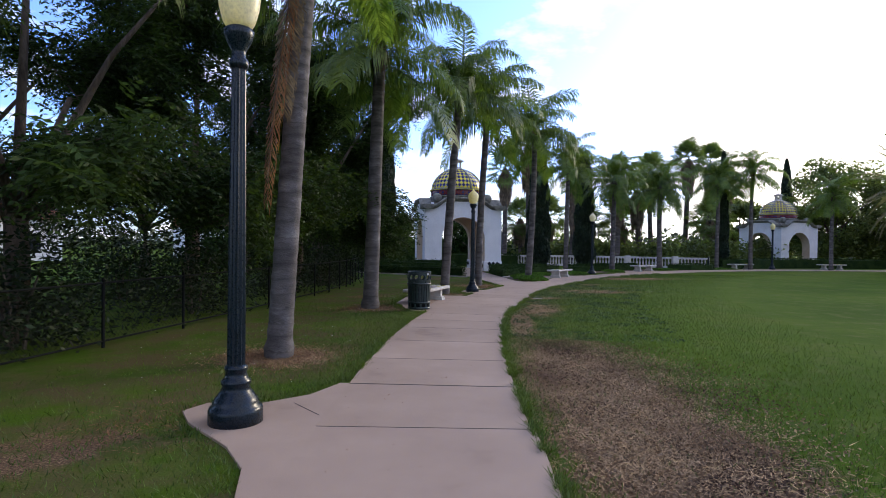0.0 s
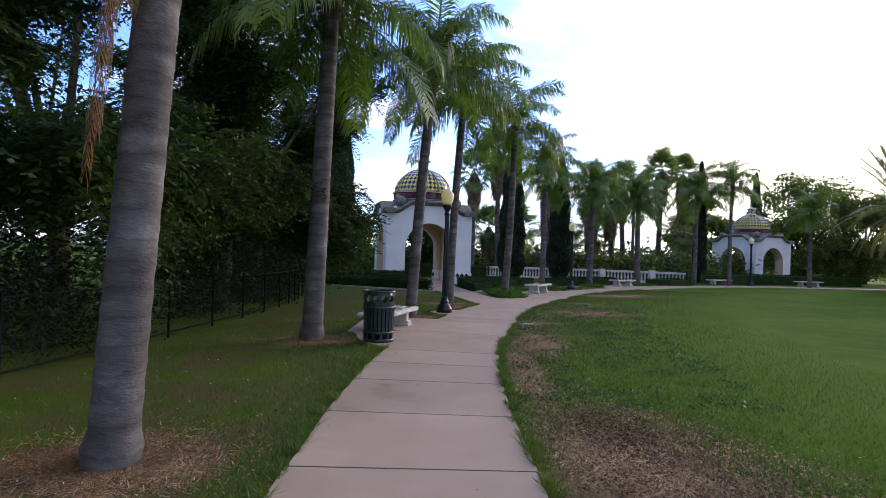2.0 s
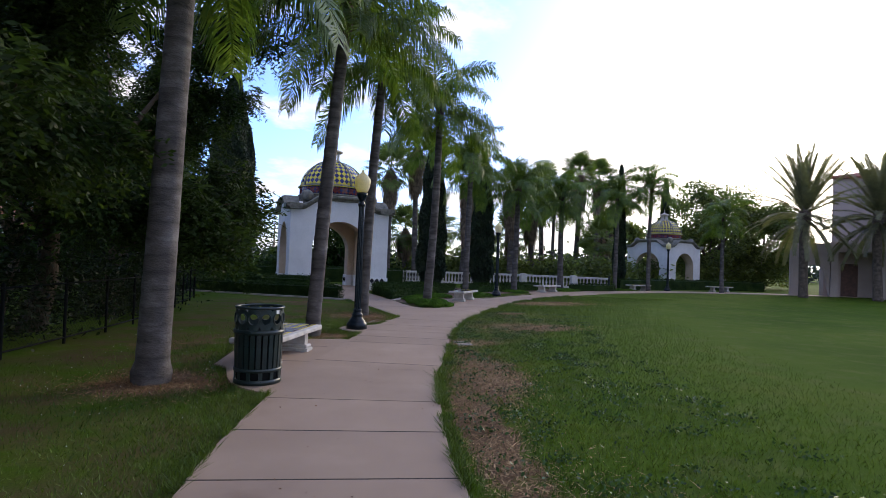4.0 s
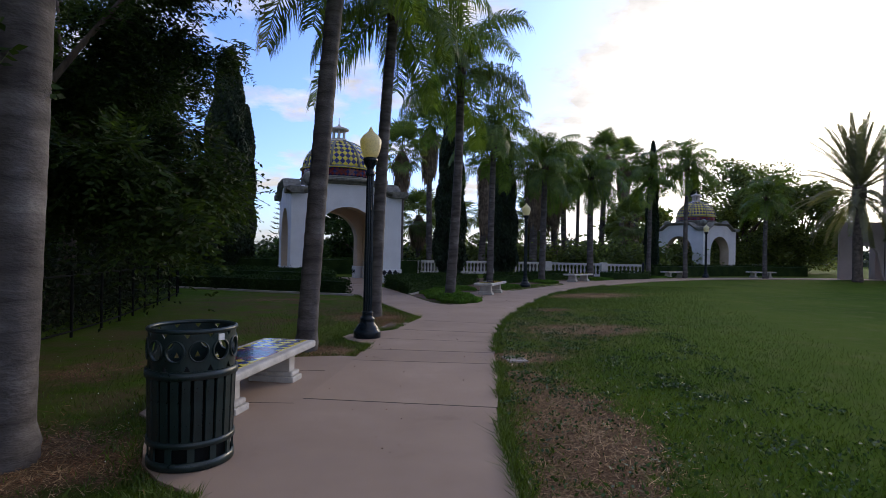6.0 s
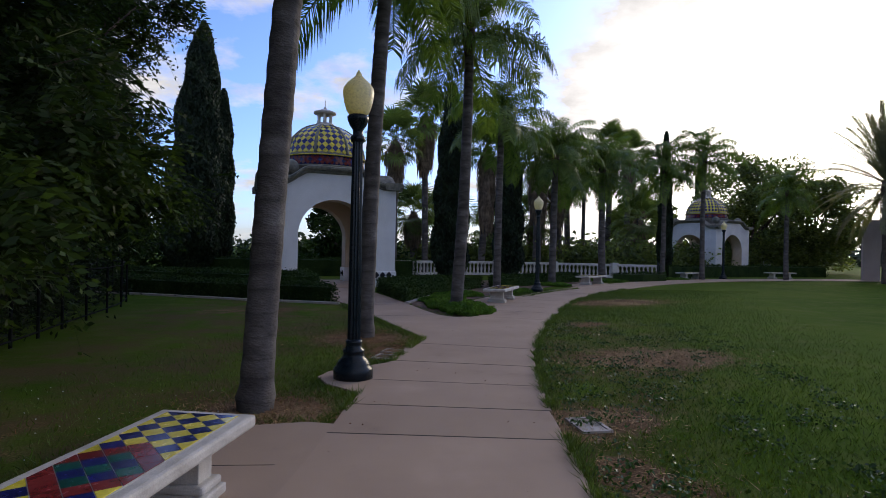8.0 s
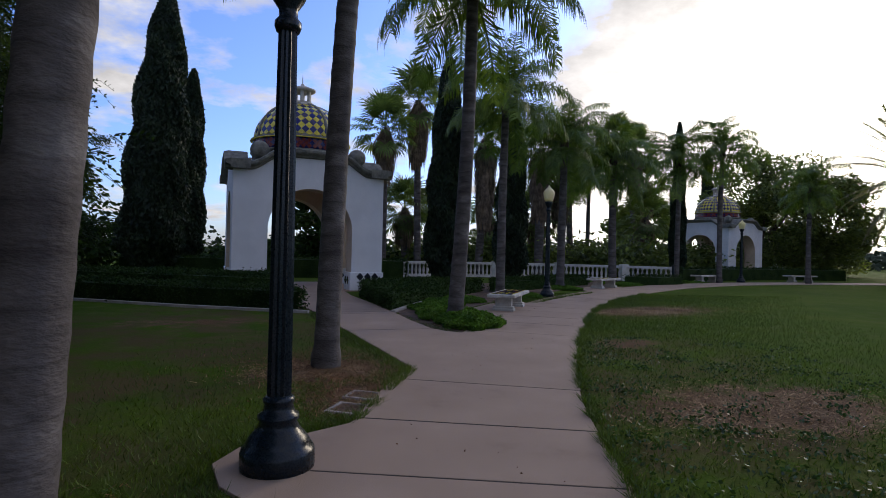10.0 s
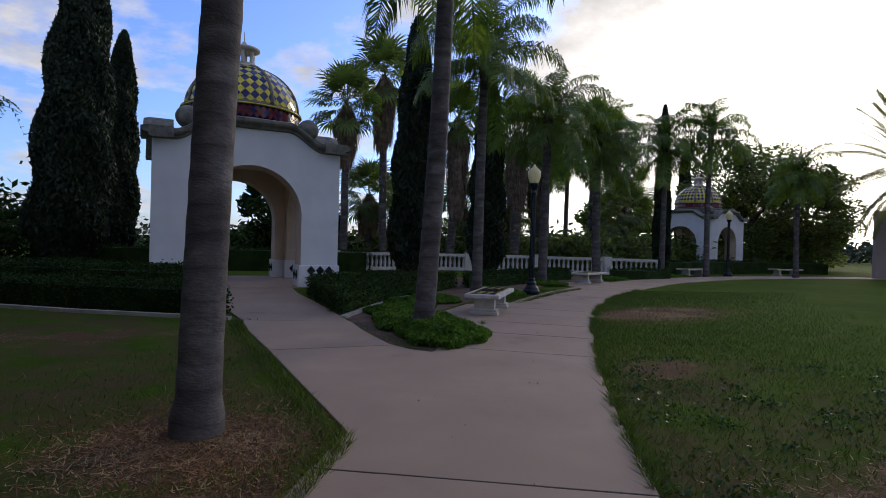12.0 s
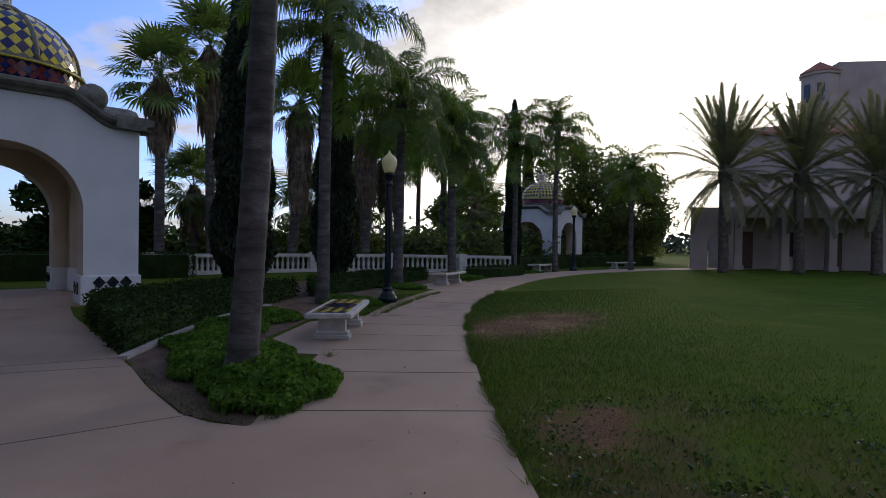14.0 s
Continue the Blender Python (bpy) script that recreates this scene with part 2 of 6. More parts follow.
# bare or mulched patches in the lawn: x, y, half-length, half-width, turn, strength
PATCHES = [
    (2.25, 7.2, 3.3, 0.95, 97, 1.0), (2.5, 5.0, 1.6, 1.1, 100, 0.9), (-2.15, 8.15, 0.85, 0.75, 0, 1.1), (-2.23, 14.4, 0.9, 0.7, 20, 0.9),
    (-0.8, 18.75, 0.75, 0.55, 0, 1.0), (-0.08, 23.0, 0.8, 0.65, 0, 1.0), (0.45, 21.7, 0.55, 0.75, 0, 0.9),
    (7.4, 30.0, 2.2, 0.95, 25, 1.0), (2.05, 15.2, 1.8, 0.6, 84, 0.95), (4.25, 21.3, 1.5, 0.85, 12, 0.85),
    (2.2, 18.3, 0.75, 0.5, 20, 0.85), (4.6, 25.0, 0.9, 0.5, 30, 0.6), (1.95, 17.0, 0.7, 0.35, 80, 0.7), (1.5, 12.6, 2.4, 0.32, 90, 0.85), (3.2, 27.8, 0.7, 0.4, 60, 0.4),
    (-2.6, 4.2, 1.6, 0.8, 30, 0.45), (-3.2, 17.5, 1.4, 1.0, 60, 0.35), (-2.8, 27.2, 1.8, 0.9, 10, 0.4),
]


# tired, yellowed turf: x, y, half-length, half-width, turn
DRY = [(-3.0, 9.0, 6.0, 2.2, 90), (-2.9, 19.0, 6.0, 2.0, 88), (-2.6, 26.0, 4.0, 2.6, 100), (-0.6, 23.5, 2.4, 1.4, 60), (3.2, 21.5, 4.5, 1.6, 62), (-2.2, 3.0, 3.5, 2.0, 30)]


def grass_material():
    m = bpy.data.materials.new("lawn")
    nt = nodes_of(m)
    co = nt.nodes.new("ShaderNodeTexCoord")
    p = co.outputs["Object"]
    def noise_at(scale, detail=5.0):
        n = node(nt, "ShaderNodeTexNoise", Scale=scale, Detail=detail, Roughness=0.65)
        link(nt, p, n.inputs["Vector"])
        return n.outputs[0]
    big, mid, fine = noise_at(0.22), noise_at(1.6), noise_at(45.0, 8.0)
    col = ramp(nt, big, [(0.35, (0.044, 0.084, 0.006)), (0.55, (0.062, 0.106, 0.008)), (0.72, (0.088, 0.118, 0.014))])
    col = mixc(nt, ramp(nt, mid, [(0.5, (0, 0, 0)), (0.78, (0.6, 0.6, 0.6))]), col, (0.13, 0.13, 0.045))
    dirt = ramp(nt, fine, [(0.3, (0.06, 0.036, 0.021)), (0.5, (0.15, 0.092, 0.05)), (0.7, (0.33, 0.22, 0.115))])
    dirt = mixc(nt, ramp(nt, noise_at(0.9, 7.0), [(0.42, (0, 0, 0)), (0.58, (1, 1, 1))]), dirt, ramp(nt, fine, [(0.3, (0.06, 0.034, 0.02)), (0.7, (0.19, 0.115, 0.062))]))
    dry = None
    for x, y, a, b, turn in DRY:
        mp = nt.nodes.new("ShaderNodeMapping")
        mp.vector_type = "TEXTURE"
        mp.inputs["Location"].default_value = (x, y, 0)
        mp.inputs["Rotation"].default_value = (0, 0, radians(turn))
        mp.inputs["Scale"].default_value = (a * 1.4, b * 1.4, 50)
        link(nt, p, mp.inputs[0])
        g = nt.nodes.new("ShaderNodeTexGradient")
        g.gradient_type = "SPHERICAL"
        link(nt, mp.outputs[0], g.inputs[0])
        dry = g.outputs[1] if dry is None else maths(nt, "MAXIMUM", dry, g.outputs[1])
    dry = maths(nt, "MULTIPLY", maths(nt, "MULTIPLY", dry, 2.2, True), ramp(nt, noise_at(1.1, 7.0), [(0.38, (0, 0, 0)), (0.6, (1, 1, 1))]))
    col = mixc(nt, dry, col, (0.092, 0.072, 0.03))
    mask = None
    for x, y, a, b, turn, k in PATCHES:
        mp = nt.nodes.new("ShaderNodeMapping")
        mp.vector_type = "TEXTURE"
        mp.inputs["Location"].default_value = (x, y, 0)
        mp.inputs["Rotation"].default_value = (0, 0, radians(turn))
        mp.inputs["Scale"].default_value = (a * 1.35, b * 1.35, 50)
        link(nt, p, mp.inputs[0])
        g = nt.nodes.new("ShaderNodeTexGradient")
        g.gradient_type = "SPHERICAL"
        link(nt, mp.outputs[0], g.inputs[0])
        v = maths(nt, "MULTIPLY", g.outputs[1], k * 1.6)
        mask = v if mask is None else maths(nt, "MAXIMUM", mask, v)
    rag = maths(nt, "MULTIPLY", maths(nt, "SUBTRACT", noise_at(2.4, 9.0), 0.5), 2.6)
    mask = maths(nt, "ADD", mask, maths(nt, "MULTIPLY", rag, maths(nt, "MULTIPLY", mask, 2.0, True)))
    col = mixc(nt, ramp(nt, mask, [(0.28, (0, 0, 0)), (0.62, (1, 1, 1))]), col, dirt)
    col = mixc(nt, 0.45, col, ramp(nt, fine, [(0.3, (0.45, 0.45, 0.45)), (0.7, (1.5, 1.5, 1.5))]), "MULTIPLY")
    b = nt.nodes.new("ShaderNodeBsdfPrincipled")
    b.inputs["Roughness"].default_value = 1.0
    b.inputs["Specular IOR Level"].default_value = 0.04
    link(nt, col, b.inputs["Base Color"])
    bp = node(nt, "ShaderNodeBump", Strength=0.5, Distance=0.03)
    link(nt, fine, bp.inputs["Height"])
    link(nt, bp.outputs[0], b.inputs["Normal"])
    out = nt.nodes.new("ShaderNodeOutputMaterial")
    link(nt, b.outputs[0], out.inputs[0])
    return m


M["lawn"] = grass_material()

# ---- building blocks ----
rng = np.random.default_rng(5)


def finish(me, mat, smooth):
    mats = mat if isinstance(mat, (list, tuple)) else [mat]
    for m in mats:
        me.materials.append(M[m] if isinstance(m, str) else m)
    if smooth:
        me.polygons.foreach_set("use_smooth", [True] * len(me.polygons))
    return me


def mesh_of(name, bm, mat, smooth=False):
    bmesh.ops.recalc_face_normals(bm, faces=bm.faces)
    me = bpy.data.meshes.new(name)
    bm.to_mesh(me)
    bm.free()
    return finish(me, mat, smooth)


def part(name, bm, mat, parent=None, label="", smooth=False):
    """One mesh object, under a thing or a part; bm may be a bmesh or a ready mesh."""
    me = bm if isinstance(bm, bpy.types.Mesh) else mesh_of(name, bm, mat, smooth)
    ob = new(name, me)
    ob.parent = parent
    return tagged(ob, label)


def thing(name, m, label, category, group="", kind=""):
    ob = new(name)
    ob.matrix_basis = m
    return tagged(ob, label, category, group, kind)


def bx(bm, x0, y0, z0, x1, y1, z1, bevel=0.0):
    r = bmesh.ops.create_cube(bm, size=1.0, matrix=Matrix.LocRotScale(((x0 + x1) / 2, (y0 + y1) / 2, (z0 + z1) / 2), None, (abs(x1 - x0), abs(y1 - y0), abs(z1 - z0))))
    if bevel:
        edges = list({e for v in r["verts"] for e in v.link_edges})
        bmesh.ops.bevel(bm, geom=edges, offset=bevel, segments=2, affect="EDGES", profile=0.5)
    return bm


def lathe(bm, profile, segs=24, flute=0.0, x=0.0, y=0.0):
    """Turned shape from (radius, height) pairs; flute sinks every second line of points."""
    rings = []
    for r, z in profile:
        ring = []
        for i in range(segs):
            a = 2 * math.pi * i / segs
            rr = r * (1 - flute * (i % 2))
            ring.append(bm.verts.new((x + rr * math.cos(a), y + rr * math.sin(a), z)))
        rings.append(ring)
    for lo, hi in zip(rings, rings[1:]):
        for i in range(segs):
            bm.faces.new((lo[i], lo[(i + 1) % segs], hi[(i + 1) % segs], hi[i]))
    bm.faces.new(rings[0][::-1])
    bm.faces.new(rings[-1])
    return bm


def tube(bm, pts, radii, segs=8):
    rings = []
    for i, (p, r) in enumerate(zip(pts, radii)):
        d = Vector(pts[min(i + 1, len(pts) - 1)]) - Vector(pts[max(i - 1, 0)])
        q = d.to_track_quat("Z", "Y")
        rings.append([bm.verts.new(Vector(p) + q @ Vector((r * math.cos(2 * math.pi * k / segs), r * math.sin(2 * math.pi * k / segs), 0))) for k in range(segs)])
    for lo, hi in zip(rings, rings[1:]):
        for k in range(segs):
            bm.faces.new((lo[k], lo[(k + 1) % segs], hi[(k + 1) % segs], hi[k]))
    bm.faces.new(rings[0][::-1])
    bm.faces.new(rings[-1])
    return bm


def prism(bm, poly, z0, z1):
    lo = [bm.verts.new((x, y, z0)) for x, y in poly]
    hi = [bm.verts.new((x, y, z1)) for x, y in poly]
    n = len(poly)
    bm.faces.new(hi)
    bm.faces.new(lo[::-1])
    for i in range(n):
        bm.faces.new((lo[i], lo[(i + 1) % n], hi[(i + 1) % n], hi[i]))
    return bm


def smooth_line(pts, per=6):
    """A Catmull-Rom line through the points."""
    out = []
    p = [Vector(q) for q in pts]
    for i in range(len(p) - 1):
        a, b, c, d = p[max(i - 1, 0)], p[i], p[i + 1], p[min(i + 2, len(p) - 1)]
        for k in range(per):
            t = k / per
            out.append(0.5 * (2 * b + (c - a) * t + (2 * a - 5 * b + 4 * c - d) * t * t + (3 * b - a - 3 * c + d) * t ** 3))
    out.append(p[-1])
    return out


def leaf_mesh(name, centres, size, mat, up=0.3, seed=1, long=1.7, spread=0.5, droop=0.0):
    """Many small leaf quads (pointed lozenges) at the given centres."""
    g = np.random.default_rng(seed)
    c = np.asarray(centres, float)
    n = len(c)
    d = g.normal(size=(n, 3))
    d[:, 2] = d[:, 2] * 0.6 + up - droop
    d /= np.linalg.norm(d, axis=1, keepdims=True)
    s = np.cross(d, g.normal(size=(n, 3)))
    s /= np.linalg.norm(s, axis=1, keepdims=True)
    L = size * (1 - spread / 2 + spread * g.random(n))[:, None]
    v = np.stack([c - d * L * long / 2, c + s * L * 0.42, c + d * L * long / 2, c - s * L * 0.42], 1).reshape(-1, 3)
    me = bpy.data.meshes.new(name)
    me.vertices.add(4 * n)
    me.vertices.foreach_set("co", v.ravel())
    me.loops.add(4 * n)
    me.loops.foreach_set("vertex_index", np.arange(4 * n, dtype=np.int32))
    me.polygons.add(n)
    me.polygons.foreach_set("loop_start", np.arange(0, 4 * n, 4, dtype=np.int32))
    me.update()
    me.validate()
    return finish(me, mat, False)


def spray_mesh(name, starts, ways, length, mat, seed=1, pairs=9, leaflet=0.1, width=0.016):
    """Drooping feathery sprays: a thin stalk from each start along its way, with paired narrow leaflets."""
    g = np.random.default_rng(seed)
    n = len(starts)
    L = (length * (0.6 + 0.8 * g.random(n)))[:, None, None]
    sag = (0.25 + 0.5 * g.random(n))[:, None]
    t = np.linspace(0.06, 1, pairs)[None, :, None]
    mid = starts[:, None, :] + ways[:, None, :] * t * L
    mid[:, :, 2] -= sag * L[:, :, 0] * t[:, :, 0] ** 2
    side = np.cross(ways, np.array([0, 0, 1.0])) + g.normal(size=(n, 3)) * 0.25
    side /= np.linalg.norm(side, axis=1, keepdims=True)
    quads = []
    for sgn in (-1, 1):
        out = sgn * side[:, None, :] * 0.85 + ways[:, None, :] * 0.45 + np.array([0, 0, -0.3]) + g.normal(size=(n, pairs, 3)) * 0.16
        out /= np.linalg.norm(out, axis=2, keepdims=True)
        tip = mid + out * leaflet * (1.15 - 0.55 * t) * (0.8 + 0.4 * g.random((n, pairs, 1)))
        w = np.cross(out, g.normal(size=(n, pairs, 3)))
        w *= width / (np.linalg.norm(w, axis=2, keepdims=True) + 1e-6)
        c = mid * 0.55 + tip * 0.45
        quads.append(np.stack([mid, c + w, tip, c - w], 2).reshape(-1, 4, 3))
    thin = np.array([0, 0, 0.004])
    a, b_ = starts, mid[:, -1, :]
    m = mid[:, pairs // 2, :]
    quads.append(np.stack([a - thin, a + thin, m + thin, m - thin], 1))
    quads.append(np.stack([m - thin, m + thin, b_ + thin, b_ - thin], 1))
    v = np.concatenate(quads).reshape(-1, 3)
    k = len(v) // 4
    me = bpy.data.meshes.new(name)
    me.vertices.add(4 * k)
    me.vertices.foreach_set("co", v.ravel())
    me.loops.add(4 * k)
    me.loops.foreach_set("vertex_index", np.arange(4 * k, dtype=np.int32))
    me.polygons.add(k)
    me.polygons.foreach_set("loop_start", np.arange(0, 4 * k, 4, dtype=np.int32))
    me.update()
    me.validate()
    return finish(me, mat, False)


def blade_mesh(name, base, height, mat, seed=1, lean=0.5, width=0.006):
    """Upright blades, one thin triangle each."""
    g = np.random.default_rng(seed)
    b = np.asarray(base, float)
    n = len(b)
    a = g.random(n) * 2 * np.pi
    side = np.stack([np.cos(a), np.sin(a), np.zeros(n)], 1) * (width * (0.7 + 0.6 * g.random(n)))[:, None]
    h = height * (0.5 + g.random(n))
    tip = b + np.stack([g.normal(size=n) * lean * h, g.normal(size=n) * lean * h, h], 1)
    v = np.stack([b - side, b + side, tip], 1).reshape(-1, 3)
    me = bpy.data.meshes.new(name)
    me.vertices.add(3 * n)
    me.vertices.foreach_set("co", v.ravel())
    me.loops.add(3 * n)
    me.loops.foreach_set("vertex_index", np.arange(3 * n, dtype=np.int32))
    me.polygons.add(n)
    me.polygons.foreach_set("loop_start", np.arange(0, 3 * n, 3, dtype=np.int32))
    me.update()
    me.validate()
    return finish(me, mat, False)

# ---- ground and paths ----
bm = bmesh.new()
bmesh.ops.create_grid(bm, x_segments=2, y_segments=2, size=1500)
for v in bm.verts:
    v.co.z = -0.025
tagged(part("ground", bm, "lawn"), "mown green lawn with bare dirt patches", "lawn", kind="structure")

RIGHT = smooth_line([(2.6, -8, 0), (2.15, -3, 0), (1.85, 1.0, 0), (1.6, 4.0, 0), (1.42, 5.65, 0), (1.3, 6.93, 0), (1.12, 9.6, 0), (1.09, 12.5, 0), (1.27, 15.0, 0),
                     (1.62, 16.9, 0), (2.0, 19.3, 0), (2.66, 22.0, 0), (3.9, 25.35, 0), (6.2, 30.3, 0), (8.8, 34.2, 0), (12.2, 37.9, 0), (15.6, 40.9, 0), (21.2, 44.2, 0), (29, 46.3, 0), (38, 46.6, 0)], 8)
WIDTH = 1.98


def left_of(i, w):
    d = (RIGHT[min(i + 1, len(RIGHT) - 1)] - RIGHT[max(i - 1, 0)]).normalized()
    return RIGHT[i] + Vector((-d.y, d.x, 0)) * w


def at_length(s):
    """Right and left edge points at the length s along the path."""
    run = 0.0
    for i in range(len(RIGHT) - 1):
        seg = (RIGHT[i + 1] - RIGHT[i]).length
        if run + seg >= s:
            k = (s - run) / seg
            return RIGHT[i].lerp(RIGHT[i + 1], k), left_of(i, WIDTH).lerp(left_of(i + 1, WIDTH), k)
        run += seg
    return RIGHT[-1], left_of(len(RIGHT) - 1, WIDTH)


total = sum((b - a).length for a, b in zip(RIGHT, RIGHT[1:]))
path = tagged(new("pavement"), "pinkish concrete garden path with cut joints", "path", kind="structure")


def slab(parent, poly, top, thick=0.12, name="slab"):
    b = bmesh.new()
    prism(b, poly, top - thick, top)
    bmesh.ops.recalc_face_normals(b, faces=b.faces)
    edges = [e for e in b.edges if abs(e.verts[0].co.z - top) < 1e-5 and abs(e.verts[1].co.z - top) < 1e-5]
    bmesh.ops.bevel(b, geom=edges, offset=0.003, segments=1, affect="EDGES")
    return part(name, b, "concrete", parent)


LAMP1, LAMP2, LAMP3, LAMP4 = (-1.3, 5.2), (-0.1, 20.05), (6.05, 34.1), (21.6, 46.6)
# pads beside the path: round the lamp, under the bench, round the second lamp, and the walk to the domed pavilion
pad_lists = [
    [(1.0, 4.6), (-0.45, 2.2), (-0.55, 3.73), (-0.73, 4.18), (-1.07, 4.59), (-1.71, 5.1), (-1.97, 5.42), (-1.87, 5.72), (-1.33, 5.8), (-0.95, 6.2), (-0.78, 6.75), (1.0, 6.7)],
    [(0.6, 13.5), (-0.55, 13.75), (-0.9, 13.88), (-1.17, 14.08), (-1.4, 14.38), (-1.55, 14.75), (-1.72, 15.36), (-1.95, 15.6), (-2.0, 17.6), (-1.5, 18.2), (-0.9, 18.28), (-0.4, 18.36), (0.07, 18.23), (0.9, 18.2)],
    [(0.9, 18.7), (0.19, 18.75), (0.0, 19.35), (-0.38, 19.75), (-0.52, 20.1), (-0.42, 20.4), (-0.1, 20.6), (0.42, 21.0), (1.1, 21.0)],
    [(1.6, 21.3), (0.68, 21.3), (0.95, 21.8), (1.13, 22.3), (0.92, 23.2), (0.36, 25.0), (0.02, 26.1), (-0.47, 27.6), (-0.75, 28.7), (1.0, 28.6), (1.2, 27.6), (1.5, 26.5), (1.72, 26.15), (1.97, 25.95), (2.3, 26.05), (2.75, 26.5), (3.3, 26.4), (2.8, 23.5)],
    [(-0.76, 28.73), (-1.6, 31.0), (-2.6, 34.2), (-2.9, 35.6), (-0.75, 36.2), (-0.25, 33.5), (0.45, 30.9), (0.98, 28.63)],
    [(3.5, 28.2), (2.85, 28.7), (2.75, 29.9), (3.6, 31.4), (4.6, 32.0), (5.4, 31.0)],
    [(8.7, 37.2), (8.3, 38.2), (10.2, 40.3), (11.4, 40.2), (10.6, 38.4)],
]
for poly in pad_lists:
    slab(path, poly, -0.0015)
# where the cut joints cross the middle of the path
JOINTS = [-6.2, -4.7, -3.2, -1.7, -0.2, 1.3, 2.25, 3.75, 5.3, 6.83, 8.3, 9.8, 11.3, 12.45, 13.6, 15.9, 17.93, 18.77, 19.76, 20.85, 22.2, 25.93, 27.24, 28.4, 29.5, 30.5, 31.5, 32.6]
CUTS, run = [], 0.0
for i in range(len(RIGHT) - 1):
    ya, yb = (RIGHT[i].y + left_of(i, WIDTH).y) / 2, (RIGHT[i + 1].y + left_of(i + 1, WIDTH).y) / 2
    seg = (RIGHT[i + 1] - RIGHT[i]).length
    CUTS += [run + seg * (y - ya) / (yb - ya) for y in JOINTS if ya <= y < yb]
    run += seg
while CUTS[-1] + 1.3 < total:
    CUTS.append(CUTS[-1] + 1.3)
fill = bmesh.new()
bx(fill, -0.5, -0.5, -0.5, 0.5, 0.5, 0.5)
fill = mesh_of("joint", fill, "joint")
for k, (s0, s1) in enumerate(zip(CUTS, CUTS[1:])):
    wide = 0.03 if k == 8 else (0.022, 0.014, 0.018)[k % 3]
    s1 -= wide
    ja, jb = at_length(s1 + wide / 2)
    o = part("joint", fill, None, path)
    o.matrix_basis = look(((ja.x + jb.x) / 2, (ja.y + jb.y) / 2, -0.0206), (jb.x, jb.y, -0.0206)) @ Matrix.Diagonal((wide * 0.96, 0.04, WIDTH * 0.995, 1))
    r, l = [], []
    for j in range(4):
        a, b2 = at_length(s0 + (s1 - s0) * j / 3)
        jag = 0.012 * math.sin(7.3 * (s0 + j)) + 0.008 * math.sin(19.1 * (s0 + j))
        r.append((a.x + jag, a.y))
        l.append((b2.x + jag * 0.7, b2.y))
    slab(path, r + l[::-1], 0.0004 * math.sin(k * 2.3))

# joints that run on across the pads
for (xa, ya), (xb, yb) in (((0.03, 26.12), (1.6, 26.42)), ((-0.85, 29.05), (0.9, 29.12)), ((0.42, 21.0), (1.05, 20.9)), ((-1.3, 15.95), (-0.62, 15.9)), ((-1.9, 17.42), (-0.5, 17.38)), ((-1.0, 5.86), (-0.6, 5.5))):
    o = part("joint", fill, None, path)
    L = math.hypot(xb - xa, yb - ya)
    o.matrix_basis = look(((xa + xb) / 2, (ya + yb) / 2, -0.0158), (xb, yb, -0.0158)) @ Matrix.Diagonal((0.009, 0.031, L, 1))

# planting bed and hedges' soil
bed = bmesh.new()
prism(bed, [(1.97, 25.98), (1.55, 26.45), (1.22, 27.6), (0.98, 28.75), (0.5, 30.9), (0.2, 33.2), (0.9, 36.0), (3, 40), (9, 44), (14.5, 44.0), (10.4, 40.6), (8.2, 38.3), (5.6, 34.4), (3.5, 31.5), (2.65, 30.0), (2.72, 28.7), (3.05, 27.6), (2.72, 26.55), (2.3, 26.1)], -0.06, -0.012)
tagged(part("planting_bed", bed, "soil"), "bare brown soil of a planting bed", "flower bed", kind="structure")
bed = bmesh.new()
prism(bed, [(-0.95, 28.95), (-1.75, 31.0), (-2.7, 34.2), (-5.2, 34.0), (-14, 37), (-14, 33.6), (-6.98, 31.2), (-3.83, 29.85)], -0.06, -0.012)
tagged(part("planting_bed", bed, "soil"), "bare brown soil under a hedge", "flower bed", kind="structure")


def edging(pts, label):
    b = bmesh.new()
    for (xa, ya), (xb, yb) in zip(pts, pts[1:]):
        d = Vector((xb - xa, yb - ya, 0)).normalized()
        n = Vector((-d.y, d.x, 0)) * 0.06
        prism(b, [(xa - n.x, ya - n.y), (xb - n.x, yb - n.y), (xb + n.x, yb + n.y), (xa + n.x, ya + n.y)], -0.05, 0.035)
    tagged(part("trim", b, "curb"), label, "edging", kind="structure")


edging([(-14, 33.5), (-6.98, 31.13), (-3.83, 29.78), (-0.98, 28.85)], "low concrete edging along the hedge")
edging([(0.88, 29.05), (1.42, 30.6), (2.1, 32.3), (3.3, 34.2)], "low concrete edging beside the walk")


# ---- domed pavilions ----
W, WALL, ARCH_R, SPRING = 4.9, 0.75, 1.38, 1.98


def parapet(x):
    k = min(max((1.95 - abs(x)) / 1.0, 0.0), 1.0)
    return 3.88 + 0.5 * k * k * (3 - 2 * k)


def arch_z(x):
    return SPRING + math.sqrt(max(ARCH_R ** 2 - x * x, 0.0)) if abs(x) < ARCH_R else 0.0


